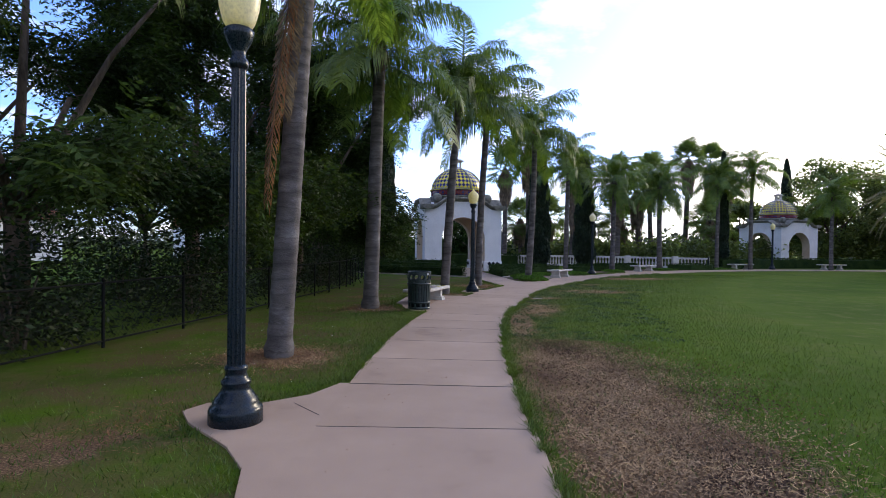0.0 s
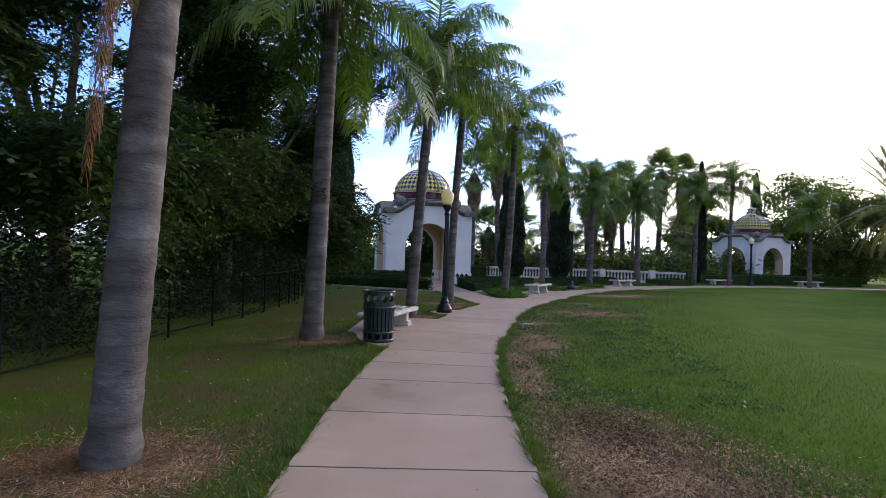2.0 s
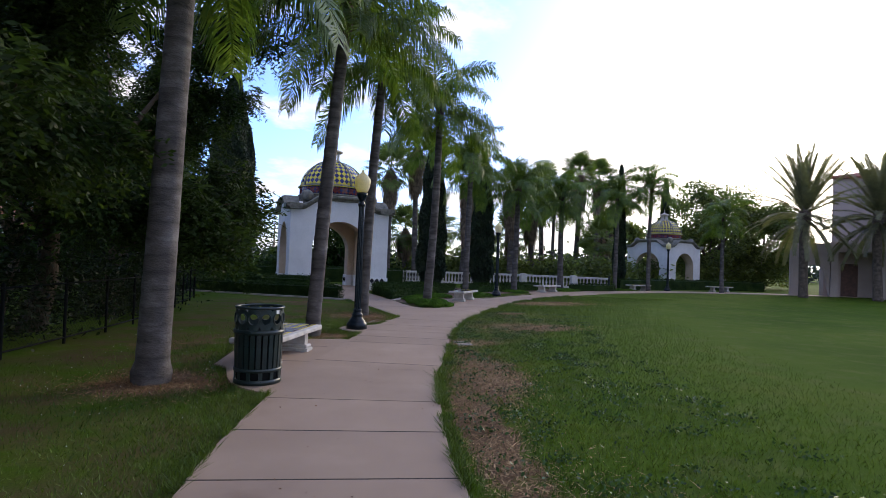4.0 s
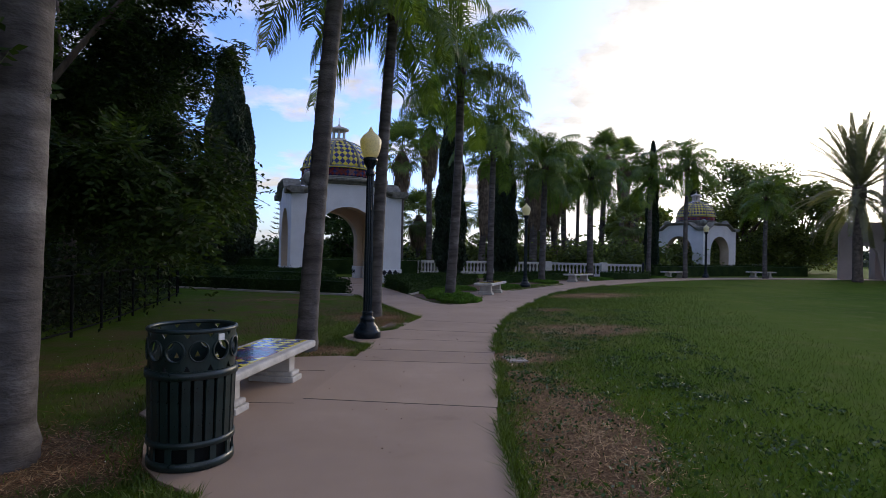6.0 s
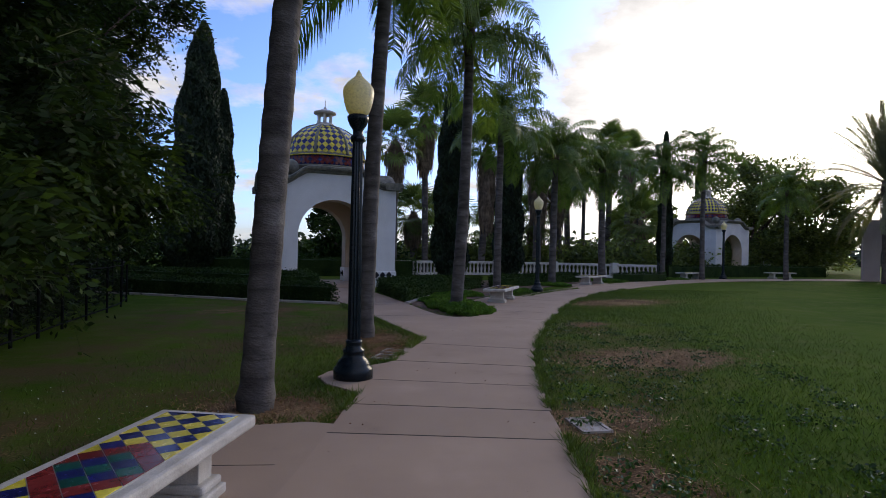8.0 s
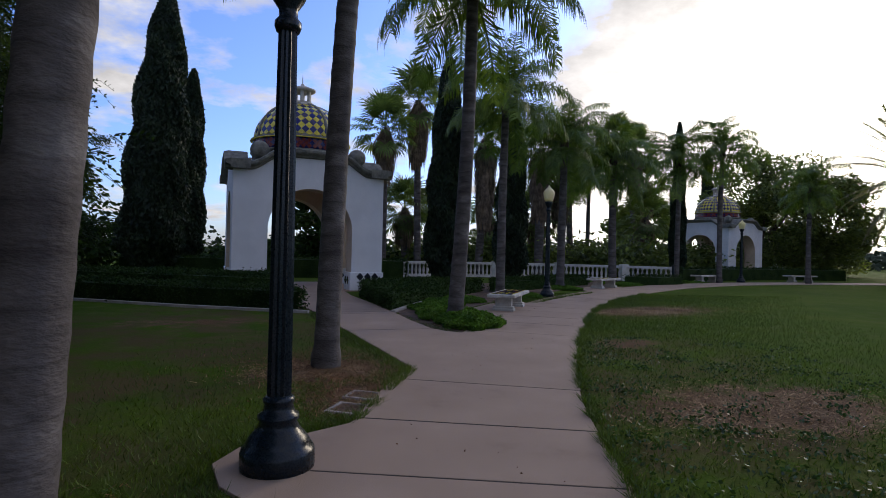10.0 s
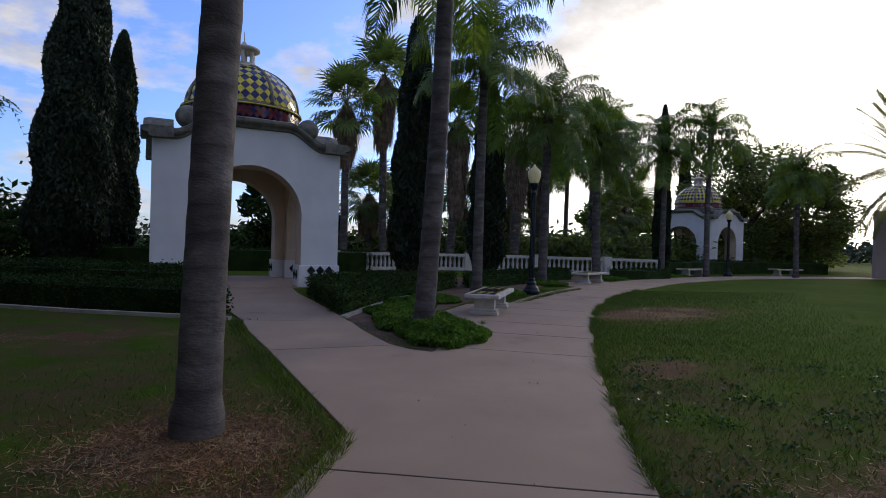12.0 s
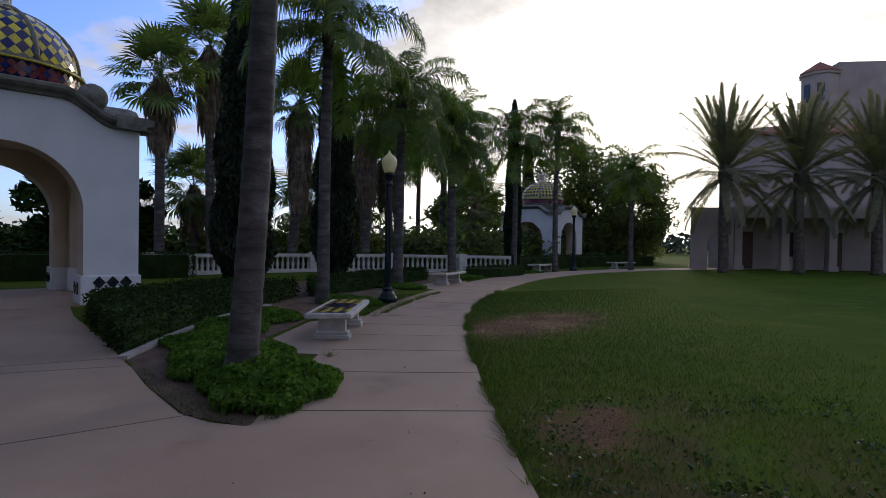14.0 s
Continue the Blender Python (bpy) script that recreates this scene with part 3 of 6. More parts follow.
def wall_mesh(half, top_from=parapet):
    xs = sorted(set([-half, half, -ARCH_R - 1e-4, ARCH_R + 1e-4] + [ARCH_R * math.sin(math.pi * k / 36) for k in range(-18, 19)] + [half * k / 12 for k in range(-12, 13)]))
    b = bmesh.new()
    rows = []
    for x in xs:
        z0, z1 = (arch_z(x) if abs(x) <= ARCH_R else 0.0), top_from(x)
        rows.append([b.verts.new((x, y, z)) for y in (0, WALL) for z in (z0, z1)])
    for p, q in zip(rows, rows[1:]):
        b.faces.new((p[0], q[0], q[1], p[1]))
        b.faces.new((p[2], p[3], q[3], q[2]))
        b.faces.new((p[1], q[1], q[3], p[3]))
        b.faces.new((p[0], p[2], q[2], q[0]))
    for p in (rows[0], rows[-1]):
        b.faces.new((p[0], p[1], p[3], p[2]))
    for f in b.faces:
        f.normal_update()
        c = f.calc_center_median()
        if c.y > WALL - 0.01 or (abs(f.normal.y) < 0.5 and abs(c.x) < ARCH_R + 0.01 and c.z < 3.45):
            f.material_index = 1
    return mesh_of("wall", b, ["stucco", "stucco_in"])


def dome_point(a, s, r0=1.67, h=1.42, lift=0.0):
    """Point on the dome at the angle a and the rise s (0 at its foot, 1 at its crown)."""
    t = s * math.pi / 2
    return Vector(((r0 + lift) * math.cos(t) * math.cos(a), (r0 + lift) * math.cos(t) * math.sin(a), 5.26 + (h + lift) * math.sin(t)))


def pavilion(m, label, split):
    pav = thing("domed_pavilion", m, label, "pavilion", "domed pavilions")
    for k in range(4):
        half = W / 2 if k % 2 == 0 else W / 2 - WALL
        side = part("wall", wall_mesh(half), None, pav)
        side.matrix_basis = pose(0, 0, 0, 0, 0, 90 * k) @ pose(0, -W / 2, 0)
        for sgn in (-1, 1):
            b = bmesh.new()
            xa, xb = sorted((sgn * (ARCH_R + 0.0), sgn * (half + (0.05 if k % 2 == 0 else 0))))
            inner = 0.06
            bx(b, xa - (inner if sgn > 0 else 0), -0.05, 0, xb + (inner if sgn < 0 else 0), WALL + 0.05, 0.62, 0.02)
            part("plinth", b, "stucco", side)
        # cornice: stepped moulding that follows the curved parapet
        b = bmesh.new()
        xs = [-(W / 2 + 0.26)] + [W / 2 * j / 20 for j in range(-20, 21)] + [W / 2 + 0.26]
        sect = [(0.02, -0.02), (-0.07, 0.0), (-0.09, 0.07), (-0.2, 0.1), (-0.24, 0.15), (-0.24, 0.23), (-0.1, 0.27), (0.5, 0.27), (0.5, 0.0)]
        rows = [[b.verts.new((x, y, parapet(x) + z - 0.02)) for y, z in sect] for x in xs]
        for p0, q0 in zip(rows, rows[1:]):
            for i in range(len(sect)):
                j = (i + 1) % len(sect)
                b.faces.new((p0[i], q0[i], q0[j], p0[j]))
        b.faces.new(rows[0])
        b.faces.new(rows[-1][::-1])
        c = part("cornice", b, "cornice", pav, "dark weathered stone cornice with a raised curve")
        c.matrix_basis = side.matrix_basis @ pose(0, 0, 0.002 * k)
        # diamond tiles set in the plinth
        for sgn in (-1, 1):
            for i, dx in enumerate((-0.26, 0.0, 0.26)):
                b = bmesh.new()
                cx, r = sgn * 1.93 + dx, 0.125
                pts = [(cx - r, 0.47), (cx, 0.47 - r * 1.1), (cx + r, 0.47), (cx, 0.47 + r * 1.1)]
                vs = [b.verts.new((x, -0.054, z)) for x, z in pts] + [b.verts.new((x, -0.075, z)) for x, z in pts]
                b.faces.new(vs[4:])
                for q in range(4):
                    b.faces.new((vs[q], vs[(q + 1) % 4], vs[4 + (q + 1) % 4], vs[4 + q]))
                t = part("tile", b, "tile_k", side, "black diamond tile")
        for sgn in (-1, 1):
            for i, dy in enumerate((0.22, 0.52)):
                b = bmesh.new()
                cy, r, xx = dy, 0.12, sgn * (ARCH_R - 0.062)
                pts = [(cy - r, 0.34), (cy, 0.2), (cy + r, 0.34), (cy, 0.48)]
                vs = [b.verts.new((xx, y, z)) for y, z in pts] + [b.verts.new((xx - sgn * 0.02, y, z)) for y, z in pts]
                b.faces.new(vs[4:])
                for q in range(4):
                    b.faces.new((vs[q], vs[(q + 1) % 4], vs[4 + (q + 1) % 4], vs[4 + q]))
                part("tile", b, "tile_k", side, "black diamond tile")
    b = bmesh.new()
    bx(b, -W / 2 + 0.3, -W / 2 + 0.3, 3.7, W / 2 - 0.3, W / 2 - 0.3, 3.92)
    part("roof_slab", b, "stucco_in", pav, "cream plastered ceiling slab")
    b = bmesh.new()
    bx(b, -W / 2 - 0.1, -W / 2 - 0.1, -0.1, W / 2 + 0.1, W / 2 + 0.1, 0.006)
    part("floor_slab", b, "concrete", pav)
    b = bmesh.new()
    lathe(b, [(1.827, 3.9), (1.827, 4.2), (1.723, 4.26), (1.723, 4.72), (1.783, 4.75), (1.783, 4.8), (1.705, 4.82), (1.705, 5.2), (1.783, 5.21), (1.783, 5.26), (1.67, 5.27)], 48)
    part("drum", b, "cornice", pav, "round drum below the dome", True)
    b = bmesh.new()
    lathe(b, [(1.67, 4.825), (1.71, 4.83), (1.71, 5.19), (1.67, 5.195)], 48)
    part("frieze_band", b, "tile_b", pav, "dark blue tiled band", True)
    b = bmesh.new()
    lathe(b, [(1.757, 5.195), (1.794, 5.2), (1.794, 5.225), (1.74, 5.23)], 48)
    part("gold_rim", b, "tile_y", pav, "yellow tiled rim", True)
    # frieze: maroon and blue lozenges
    b = bmesh.new()
    n = 56
    for half_row, z in ((0, 4.915), (1, 5.01), (0, 5.105)):
        for i in range(n):
            a = 2 * math.pi * (i + half_row * 0.5) / n
            w2 = math.pi / n * 0.93
            vs = [b.verts.new((1.718 * math.cos(a + da), 1.718 * math.sin(a + da), z + dz)) for da, dz in ((-w2, 0), (0, -0.088), (w2, 0), (0, 0.088))]
            f = b.faces.new(vs)
            f.material_index = (i * 7 // 8) % 2 if half_row else 1
    part("frieze", b, ["tile_b", "tile_m"], pav, "band of maroon and blue lozenge tiles")
    b = bmesh.new()
    lathe(b, [(dome_point(0, j / 14).x, dome_point(0, j / 14).z) for j in range(14)] + [(0.12, 6.655)], 48)
    dome = part("dome", b, "grout", pav, "tiled dome", True)
    for k in range(8):
        a = math.pi / 4 * k + math.pi / 8
        b = bmesh.new()
        tube(b, [dome_point(a, j / 12, lift=0.005) for j in range(12)], [0.065] * 12, 8)
        part("rib", b, "rib", dome, "", True)
    # harlequin tiles, whole lozenges clipped at the ribs
    parts_left = 290 if split else 0
    rest = bmesh.new()
    rows = 14
    order = sorted(range(8), key=lambda k: abs((k - 6 + 4) % 8 - 4))
    for k in order:
        mid = math.pi / 4 * k
        for j in range(rows):
            s0 = 0.045 + 0.93 * j / (rows + 1)
            h = 0.93 / (rows + 1)
            rad = 1.67 * math.cos(s0 * math.pi / 2 + 0.02)
            if rad < 0.3:
                continue
            half = math.pi / 8 - 0.05 / rad
            wa = 0.26 / rad
            cnt = int(half / wa) + 1
            for i in range(-cnt, cnt + 1):
                ca = (i + 0.5 * (j % 2)) * wa * 1.0
                if abs(ca) > half + wa * 0.4:
                    continue
                g = 0.94
                pts = []
                for da, ds in ((-wa / 2 * g, 0), (0, -h * g), (wa / 2 * g, 0), (0, h * g)):
                    pts.append((mid + min(max(ca + da, -half), half), min(max(s0 + ds, 0.015), 0.96)))
                b = bmesh.new() if parts_left > 0 else rest
                top = [b.verts.new(dome_point(a, q, lift=0.02)) for a, q in pts]
                low = [b.verts.new(dome_point(a, q, lift=0.002)) for a, q in pts]
                fs = [b.faces.new(top)]
                for q in range(4):
                    fs.append(b.faces.new((low[q], low[(q + 1) % 4], top[(q + 1) % 4], top[q])))
                mat = "tile_b" if j % 2 else "tile_y"
                if parts_left > 0:
                    parts_left -= 1
                    part("tile", b, mat, dome)
                else:
                    for f in fs:
                        f.material_index = 1 if j % 2 else 0
    tagged(part("tiling", rest, ["tile_y", "tile_b"], dome, "yellow and blue lozenge tiles"), kind="stuff")
    # lantern on the crown
    b = bmesh.new()
    lathe(b, [(0.46, 6.56), (0.46, 6.66), (0.37, 6.72), (0.37, 6.78)], 16)
    part("lantern_base", b, "stone", pav)
    for k in range(6):
        a = math.pi / 3 * k + 0.3
        b = bmesh.new()
        lathe(b, [(0.075, 6.77), (0.06, 6.95), (0.07, 7.16)], 8, 0, 0.28 * math.cos(a), 0.28 * math.sin(a))
        part("lantern_post", b, "stone", pav)
    b = bmesh.new()
    lathe(b, [(0.36, 7.15), (0.48, 7.2), (0.48, 7.26), (0.3, 7.33), (0.08, 7.4), (0.06, 7.46), (0.022, 7.5), (0.014, 7.72), (0.004, 7.82)], 16)
    part("lantern_cap", b, "stone", pav, "stone cap with a thin finial", True)
    for sx in (-1, 1):
        for sy in (-1, 1):
            b = bmesh.new()
            x, y = sx * 1.62, sy * 1.9
            lathe(b, [(0.2, 3.92), (0.2, 4.22), (0.13, 4.28)] + [(0.31 * math.sin(math.pi * t / 12), 4.58 - 0.31 * math.cos(math.pi * t / 12)) for t in range(1, 12)] + [(0.02, 4.89)], 20, 0, x, y)
            part("ball", b, "cornice", pav, "dark round stone ball on the parapet", True)
    return pav


front = Vector((0.957, 0.29, 0)).normalized()
PAV_YAW = math.degrees(math.atan2(front.y, front.x))
A = Vector((-4.04, 34.37, 0))
mid_front = A + front * (W / 2)
centre = mid_front + Vector((-front.y, front.x, 0)) * (W / 2)
pavilion(pose(centre.x, centre.y, 0, 0, 0, PAV_YAW), "white stucco pavilion with arches and a yellow and blue tiled dome", True)
pavilion(pose(26.3, 56.3, 0, 0, 0, 26) @ Matrix.Scale(0.92, 4), "white stucco pavilion with a tiled dome across the lawn", False)

# ---- balustrade ----
BAL = smooth_line([(0.3, 45.0, 0), (4.5, 47.0, 0), (9.0, 47.4, 0), (13.0, 46.3, 0), (16.3, 44.8, 0)], 10)
bal = thing("balustrade", pose(0, 0, 0), "pale cast-stone balustrade with turned balusters", "balustrade")
for nm, z0, z1, hw in (("base_rail", 0.0, 0.14, 0.16), ("handrail", 0.72, 0.85, 0.15)):
    b = bmesh.new()
    rows = []
    for i, p in enumerate(BAL):
        d = (BAL[min(i + 1, len(BAL) - 1)] - BAL[max(i - 1, 0)]).normalized()
        n = Vector((-d.y, d.x, 0)) * hw
        rows.append([b.verts.new((p.x + k * n.x, p.y + k * n.y, z)) for k, z in ((-1, z0), (-1, z1), (1, z1), (1, z0))])
    for p, q in zip(rows, rows[1:]):
        for i in range(4):
            b.faces.new((p[i], q[i], q[(i + 1) % 4], p[(i + 1) % 4]))
    b.faces.new(rows[0]), b.faces.new(rows[-1][::-1])
    part(nm, b, "balustrade", bal)
b = bmesh.new()
lathe(b, [(0.075, 0.14), (0.075, 0.19), (0.04, 0.22), (0.075, 0.36), (0.07, 0.42), (0.035, 0.6), (0.06, 0.66), (0.075, 0.68), (0.075, 0.72)], 10)
baluster = mesh_of("baluster", b, "balustrade", True)
b = bmesh.new()
bx(b, -0.2, -0.2, 0, 0.2, 0.2, 0.92, 0.02)
pier = mesh_of("pier", b, "balustrade")
run, nxt, count = 0.0, 0.15, 0
for p, q in zip(BAL, BAL[1:]):
    seg = (q - p).length
    while nxt <= run + seg:
        c = p.lerp(q, (nxt - run) / seg)
        big = count % 15 == 0
        o = part("pier" if big else "baluster", pier if big else baluster, None, bal)
        o.location = c
        nxt += 0.24
        count += 1
    run += seg


# ---- street furniture ----
def lamp(x, y, turn=0, tall=1.0):
    th = thing("street_lamp", pose(x, y, 0, 0, 0, turn), "dark green fluted lamp post with a cream acorn globe", "lamp post", "lamp posts along the path")
    b = bmesh.new()
    lathe(b, [(0.235, -0.02), (0.235, 0.1), (0.225, 0.125), (0.2, 0.14), (0.2, 0.165), (0.175, 0.2), (0.135, 0.245), (0.115, 0.29), (0.13, 0.305), (0.13, 0.33), (0.1, 0.35), (0.09, 0.4), (0.1, 0.415), (0.1, 0.435), (0.078, 0.455)], 28)
    part("base", b, "black_metal", th, "flared cast base", True)
    b = bmesh.new()
    lathe(b, [(0.078, 0.45), (0.074, 1.5), (0.06, 2.82)], 24, 0.16)
    part("post", b, "black_metal", th, "fluted shaft")
    b = bmesh.new()
    lathe(b, [(0.075, 2.8), (0.085, 2.83), (0.085, 2.86), (0.06, 2.89), (0.06, 2.94), (0.1, 3.0), (0.125, 3.06), (0.13, 3.1), (0.105, 3.12)], 24)
    part("collar", b, "black_metal", th, "", True)
    b = bmesh.new()
    lathe(b, [(0.1, 3.11), (0.14, 3.17), (0.172, 3.28), (0.186, 3.39), (0.178, 3.44), (0.135, 3.5), (0.08, 3.55), (0.045, 3.58), (0.03, 3.62), (0.004, 3.66)], 28)
    part("globe", b, "globe", th, "cream glass acorn globe", True)
    return th


first_lamp = lamp(*LAMP2)
copy_thing(first_lamp, pose(*LAMP1, 0, 0, 0, 30)).scale = (1.04, 1.04, 1.17)
for x, y in (LAMP3, LAMP4):
    copy_thing(first_lamp, pose(x, y, 0, 0, 0, 17 * x))

BL, BW, BT = 2.05, 0.68, 0.42


def bench_build(m, split=True):
    th = thing("tiled_bench", m, "cast-stone bench with a yellow and blue tiled top", "bench", "tiled benches along the path")
    b = bmesh.new()
    bx(b, -BL / 2, -BW / 2, BT - 0.09, BL / 2, BW / 2, BT - 0.008, 0.022)
    part("seat", b, "stone", th, "rounded cast-stone seat slab")
    b = bmesh.new()
    bx(b, -BL / 2 + 0.075, -BW / 2 + 0.08, BT - 0.02, BL / 2 - 0.075, BW / 2 - 0.08, BT - 0.005)
    part("grout_bed", b, "grout", th)
    hx, hy = BL / 2 - 0.085, BW / 2 - 0.09
    qx, qy = hx / 12, hy / 3
    for i in range(-12, 13):
        for j in range(-3, 4):
            if (i + j) % 2:
                continue
            cx, cy = i * qx, j * qy
            g = 0.955
            pts = []
            for x, y in ((cx - qx * g, cy), (cx, cy - qy * g), (cx + qx * g, cy), (cx, cy + qy * g)):
                q = (min(max(x, -hx), hx), min(max(y, -hy), hy))
                if q not in pts:
                    pts.append(q)
            b = bmesh.new()
            prism(b, pts, BT - 0.006, BT)
            u, v = abs(i + j) // 2, abs(i - j) // 2
            if max(u, v) <= 1:
                mat = "tile_g" if i % 2 == 0 else "tile_b"
            elif max(u, v) == 2:
                mat = "tile_m"
            else:
                mat = "tile_b" if i % 2 == 0 else "tile_y"
            part("tile", b, mat, th)
    for sgn in (-1, 1):
        b = bmesh.new()
        x = sgn * 0.64
        bx(b, x - 0.13, -0.27, -0.006, x + 0.13, 0.27, 0.06, 0.012)
        bx(b, x - 0.115, -0.25, 0.058, x + 0.115, 0.25, 0.115, 0.02)
        bx(b, x - 0.075, -0.2, 0.112, x + 0.075, 0.2, BT - 0.088, 0.006)
        part("leg", b, "stone", th, "stepped stone pedestal")
    return th


first_bench = bench_build(pose(-1.15, 16.28, 0, 0, 0, 77))
for x, y, a in ((3.85, 30.2, 65), (10.2, 39.3, 43), (19.0, 45.9, 27), (27.0, 48.6, 8)):
    copy_thing(first_bench, pose(x, y, 0, 0, 0, a))


def trash_can(x, y):
    th = thing("litter_bin", pose(x, y, 0, 0, 0, 12), "dark green slatted metal litter bin with round holes below its rim", "litter bin")
    r, h = 0.28, 0.95
    b = bmesh.new()
    lathe(b, [(r * 0.9, 0.03), (r * 0.92, 0.06), (r * 0.92, h - 0.3), (r * 0.9, h - 0.3)], 32)
    part("liner", b, "fence", th, "black liner", True)
    n = 24
    half, thick = math.pi * r / n * 0.8, 0.012
    b = bmesh.new()
    prism(b, [(r * 0.97, -half), (r * 0.97 + thick, -half * 0.9), (r * 0.97 + thick, half * 0.9), (r * 0.97, half)], 0.17, h - 0.27)
    for v in b.verts:
        if v.co.z > 0.3:
            v.co.x += 0.014
    slat = mesh_of("slat", b, "can")
    for i in range(n):
        part("slat", slat, None, th).matrix_basis = pose(0, 0, 0, 0, 0, 360 * i / n)
    # short feet with open squares between them, under the slats
    b = bmesh.new()
    prism(b, [(r * 0.97, -half * 0.8), (r * 0.97 + thick, -half * 0.8), (r * 0.97 + thick, half * 0.8), (r * 0.97, half * 0.8)], 0.05, 0.18)
    foot = mesh_of("foot", b, "can")
    for i in range(12):
        part("foot", foot, None, th).matrix_basis = pose(0, 0, 0, 0, 0, 30 * i + 7)
    for z0, z1, k in ((0.0, 0.062, 0.99), (0.155, 0.2, 1.0), (h - 0.33, h - 0.275, 1.055)):
        b = bmesh.new()
        lathe(b, [(r * k, z0), (r * k + 0.016, z0 + 0.004), (r * k + 0.016, z1 - 0.004), (r * k, z1)], 36)
        b.faces.ensure_lookup_table()
        bmesh.ops.delete(b, geom=[f for f in b.faces if len(f.verts) > 4], context="FACES_ONLY")
        part("ring", b, "can", th, "flat steel ring", True)
    b = bmesh.new()
    # band with round holes: each cell is a square with a circle cut out, wrapped round the rim
    cells, R, z0, z1 = 12, r * 1.04, h - 0.28, h - 0.01
    for c in range(cells):
        a0, a1 = 2 * math.pi * c / cells, 2 * math.pi * (c + 1) / cells
        am, zm, seg = (a0 + a1) / 2, (z0 + z1) / 2 + 0.01, 16
        inner, outer = [], []
        for k in range(seg):
            t = 2 * math.pi * (k + 0.5) / seg
            da, dz = 0.058 * math.cos(t) / R, 0.066 * math.sin(t)
            inner.append((am + da, zm + dz))
            kx, kz = math.cos(t), math.sin(t)
            f = 1 / max(abs(kx), abs(kz))
            outer.append((am + (a1 - a0) / 2 * min(max(kx * f, -1), 1), (z1 if kz > 0 else z0) if abs(kz) * f > 0.999 else zm + (kz * f) * (z1 - z0) / 2))
        iv = [b.verts.new((R * math.cos(a), R * math.sin(a), z)) for a, z in inner]
        ov = [b.verts.new((R * math.cos(a), R * math.sin(a), z)) for a, z in outer]
        for k in range(seg):
            b.faces.new((iv[k], iv[(k + 1) % seg], ov[(k + 1) % seg], ov[k]))
    bmesh.ops.remove_doubles(b, verts=b.verts, dist=0.002)
    bmesh.ops.recalc_face_normals(b, faces=b.faces)
    bmesh.ops.solidify(b, geom=b.faces[:], thickness=0.008)
    part("band", b, "can", th, "rim band pierced by round holes")
    b = bmesh.new()
    loop = []
    for k in range(20):
        t = 2 * math.pi * k / 20
        loop.append([b.verts.new((R + dx, (0.058 + dr) * math.cos(t), (z0 + z1) / 2 + 0.01 + (0.066 + dr) * math.sin(t))) for dx, dr in ((-0.012, 0.0), (0.008, 0.0), (0.008, 0.01), (-0.012, 0.01))])
    for k in range(20):
        for q in range(4):
            b.faces.new((loop[k][q], loop[(k + 1) % 20][q], loop[(k + 1) % 20][(q + 1) % 4], loop[k][(q + 1) % 4]))
    collar = mesh_of("hole_collar", b, "can", True)
    for c in range(cells):
        part("hole_collar", collar, None, th).matrix_basis = pose(0, 0, 0, 0, 0, 360 * (c + 0.5) / cells)
    for zc, rr, tr in ((h, R, 0.016),):
        b = bmesh.new()
        pts = [(rr * math.cos(2 * math.pi * k / 36), rr * math.sin(2 * math.pi * k / 36), zc) for k in range(36)]
        rings = []
        for px, py, pz in pts:
            u = Vector((px, py, 0)).normalized()
            rings.append([b.verts.new(Vector((px, py, pz)) + u * tr * math.cos(q * math.pi / 4) + Vector((0, 0, tr * math.sin(q * math.pi / 4)))) for q in range(8)])
        for i in range(36):
            for q in range(8):
                b.faces.new((rings[i][q], rings[(i + 1) % 36][q], rings[(i + 1) % 36][(q + 1) % 8], rings[i][(q + 1) % 8]))
        part("hoop", b, "can", th, "", True)
    b = bmesh.new()
    bx(b, R * 0.995, -0.025, h - 0.07, R + 0.012, 0.02, h - 0.025)
    st = part("sticker", b, "house_white", th, "small white sticker")
    st.matrix_basis = pose(0, 0, 0, 0, 0, -45)


trash_can(-1.1, 14.47)


def ground_box(m, label, sx, sy):
    th = thing("utility_box", m, label, "utility cover", "covers set in the ground")
    b = bmesh.new()
    for x0, y0, x1, y1 in ((-sx, -sy, sx, -sy + 0.03), (-sx, sy - 0.03, sx, sy), (-sx, -sy + 0.03, -sx + 0.03, sy - 0.03), (sx - 0.03, -sy + 0.03, sx, sy - 0.03)):
        bx(b, x0, y0, -0.06, x1, y1, 0.0)
    part("frame", b, "curb", th, "pale concrete frame")
    b = bmesh.new()
    bx(b, -sx + 0.034, -sy + 0.034, -0.05, sx - 0.034, sy - 0.034, -0.008, 0.004)
    part("cover", b, "curb" if sx < 0.17 else "soil", th, "flat cover")


ground_box(pose(0.5, 21.78, -0.004, 0, 0, -22), "plastic valve box cover in the mulch", 0.26, 0.14)
ground_box(pose(0.36, 21.34, -0.004, 0, 0, -22), "plastic valve box cover in the mulch", 0.24, 0.16)
ground_box(pose(2.1, 18.2, -0.004, 0, 0, 5), "small concrete utility cover beside the path", 0.14, 0.2)
b = bmesh.new()
lathe(b, [(0.07, 0), (0.07, 0.8), (0.05, 0.86), (0.085, 0.9), (0.02, 0.98)], 12)
tagged(part("bollard", b, "black_metal"), "black metal bollard at the end of the balustrade", "bollard").location = (16.0, 44.1, 0)

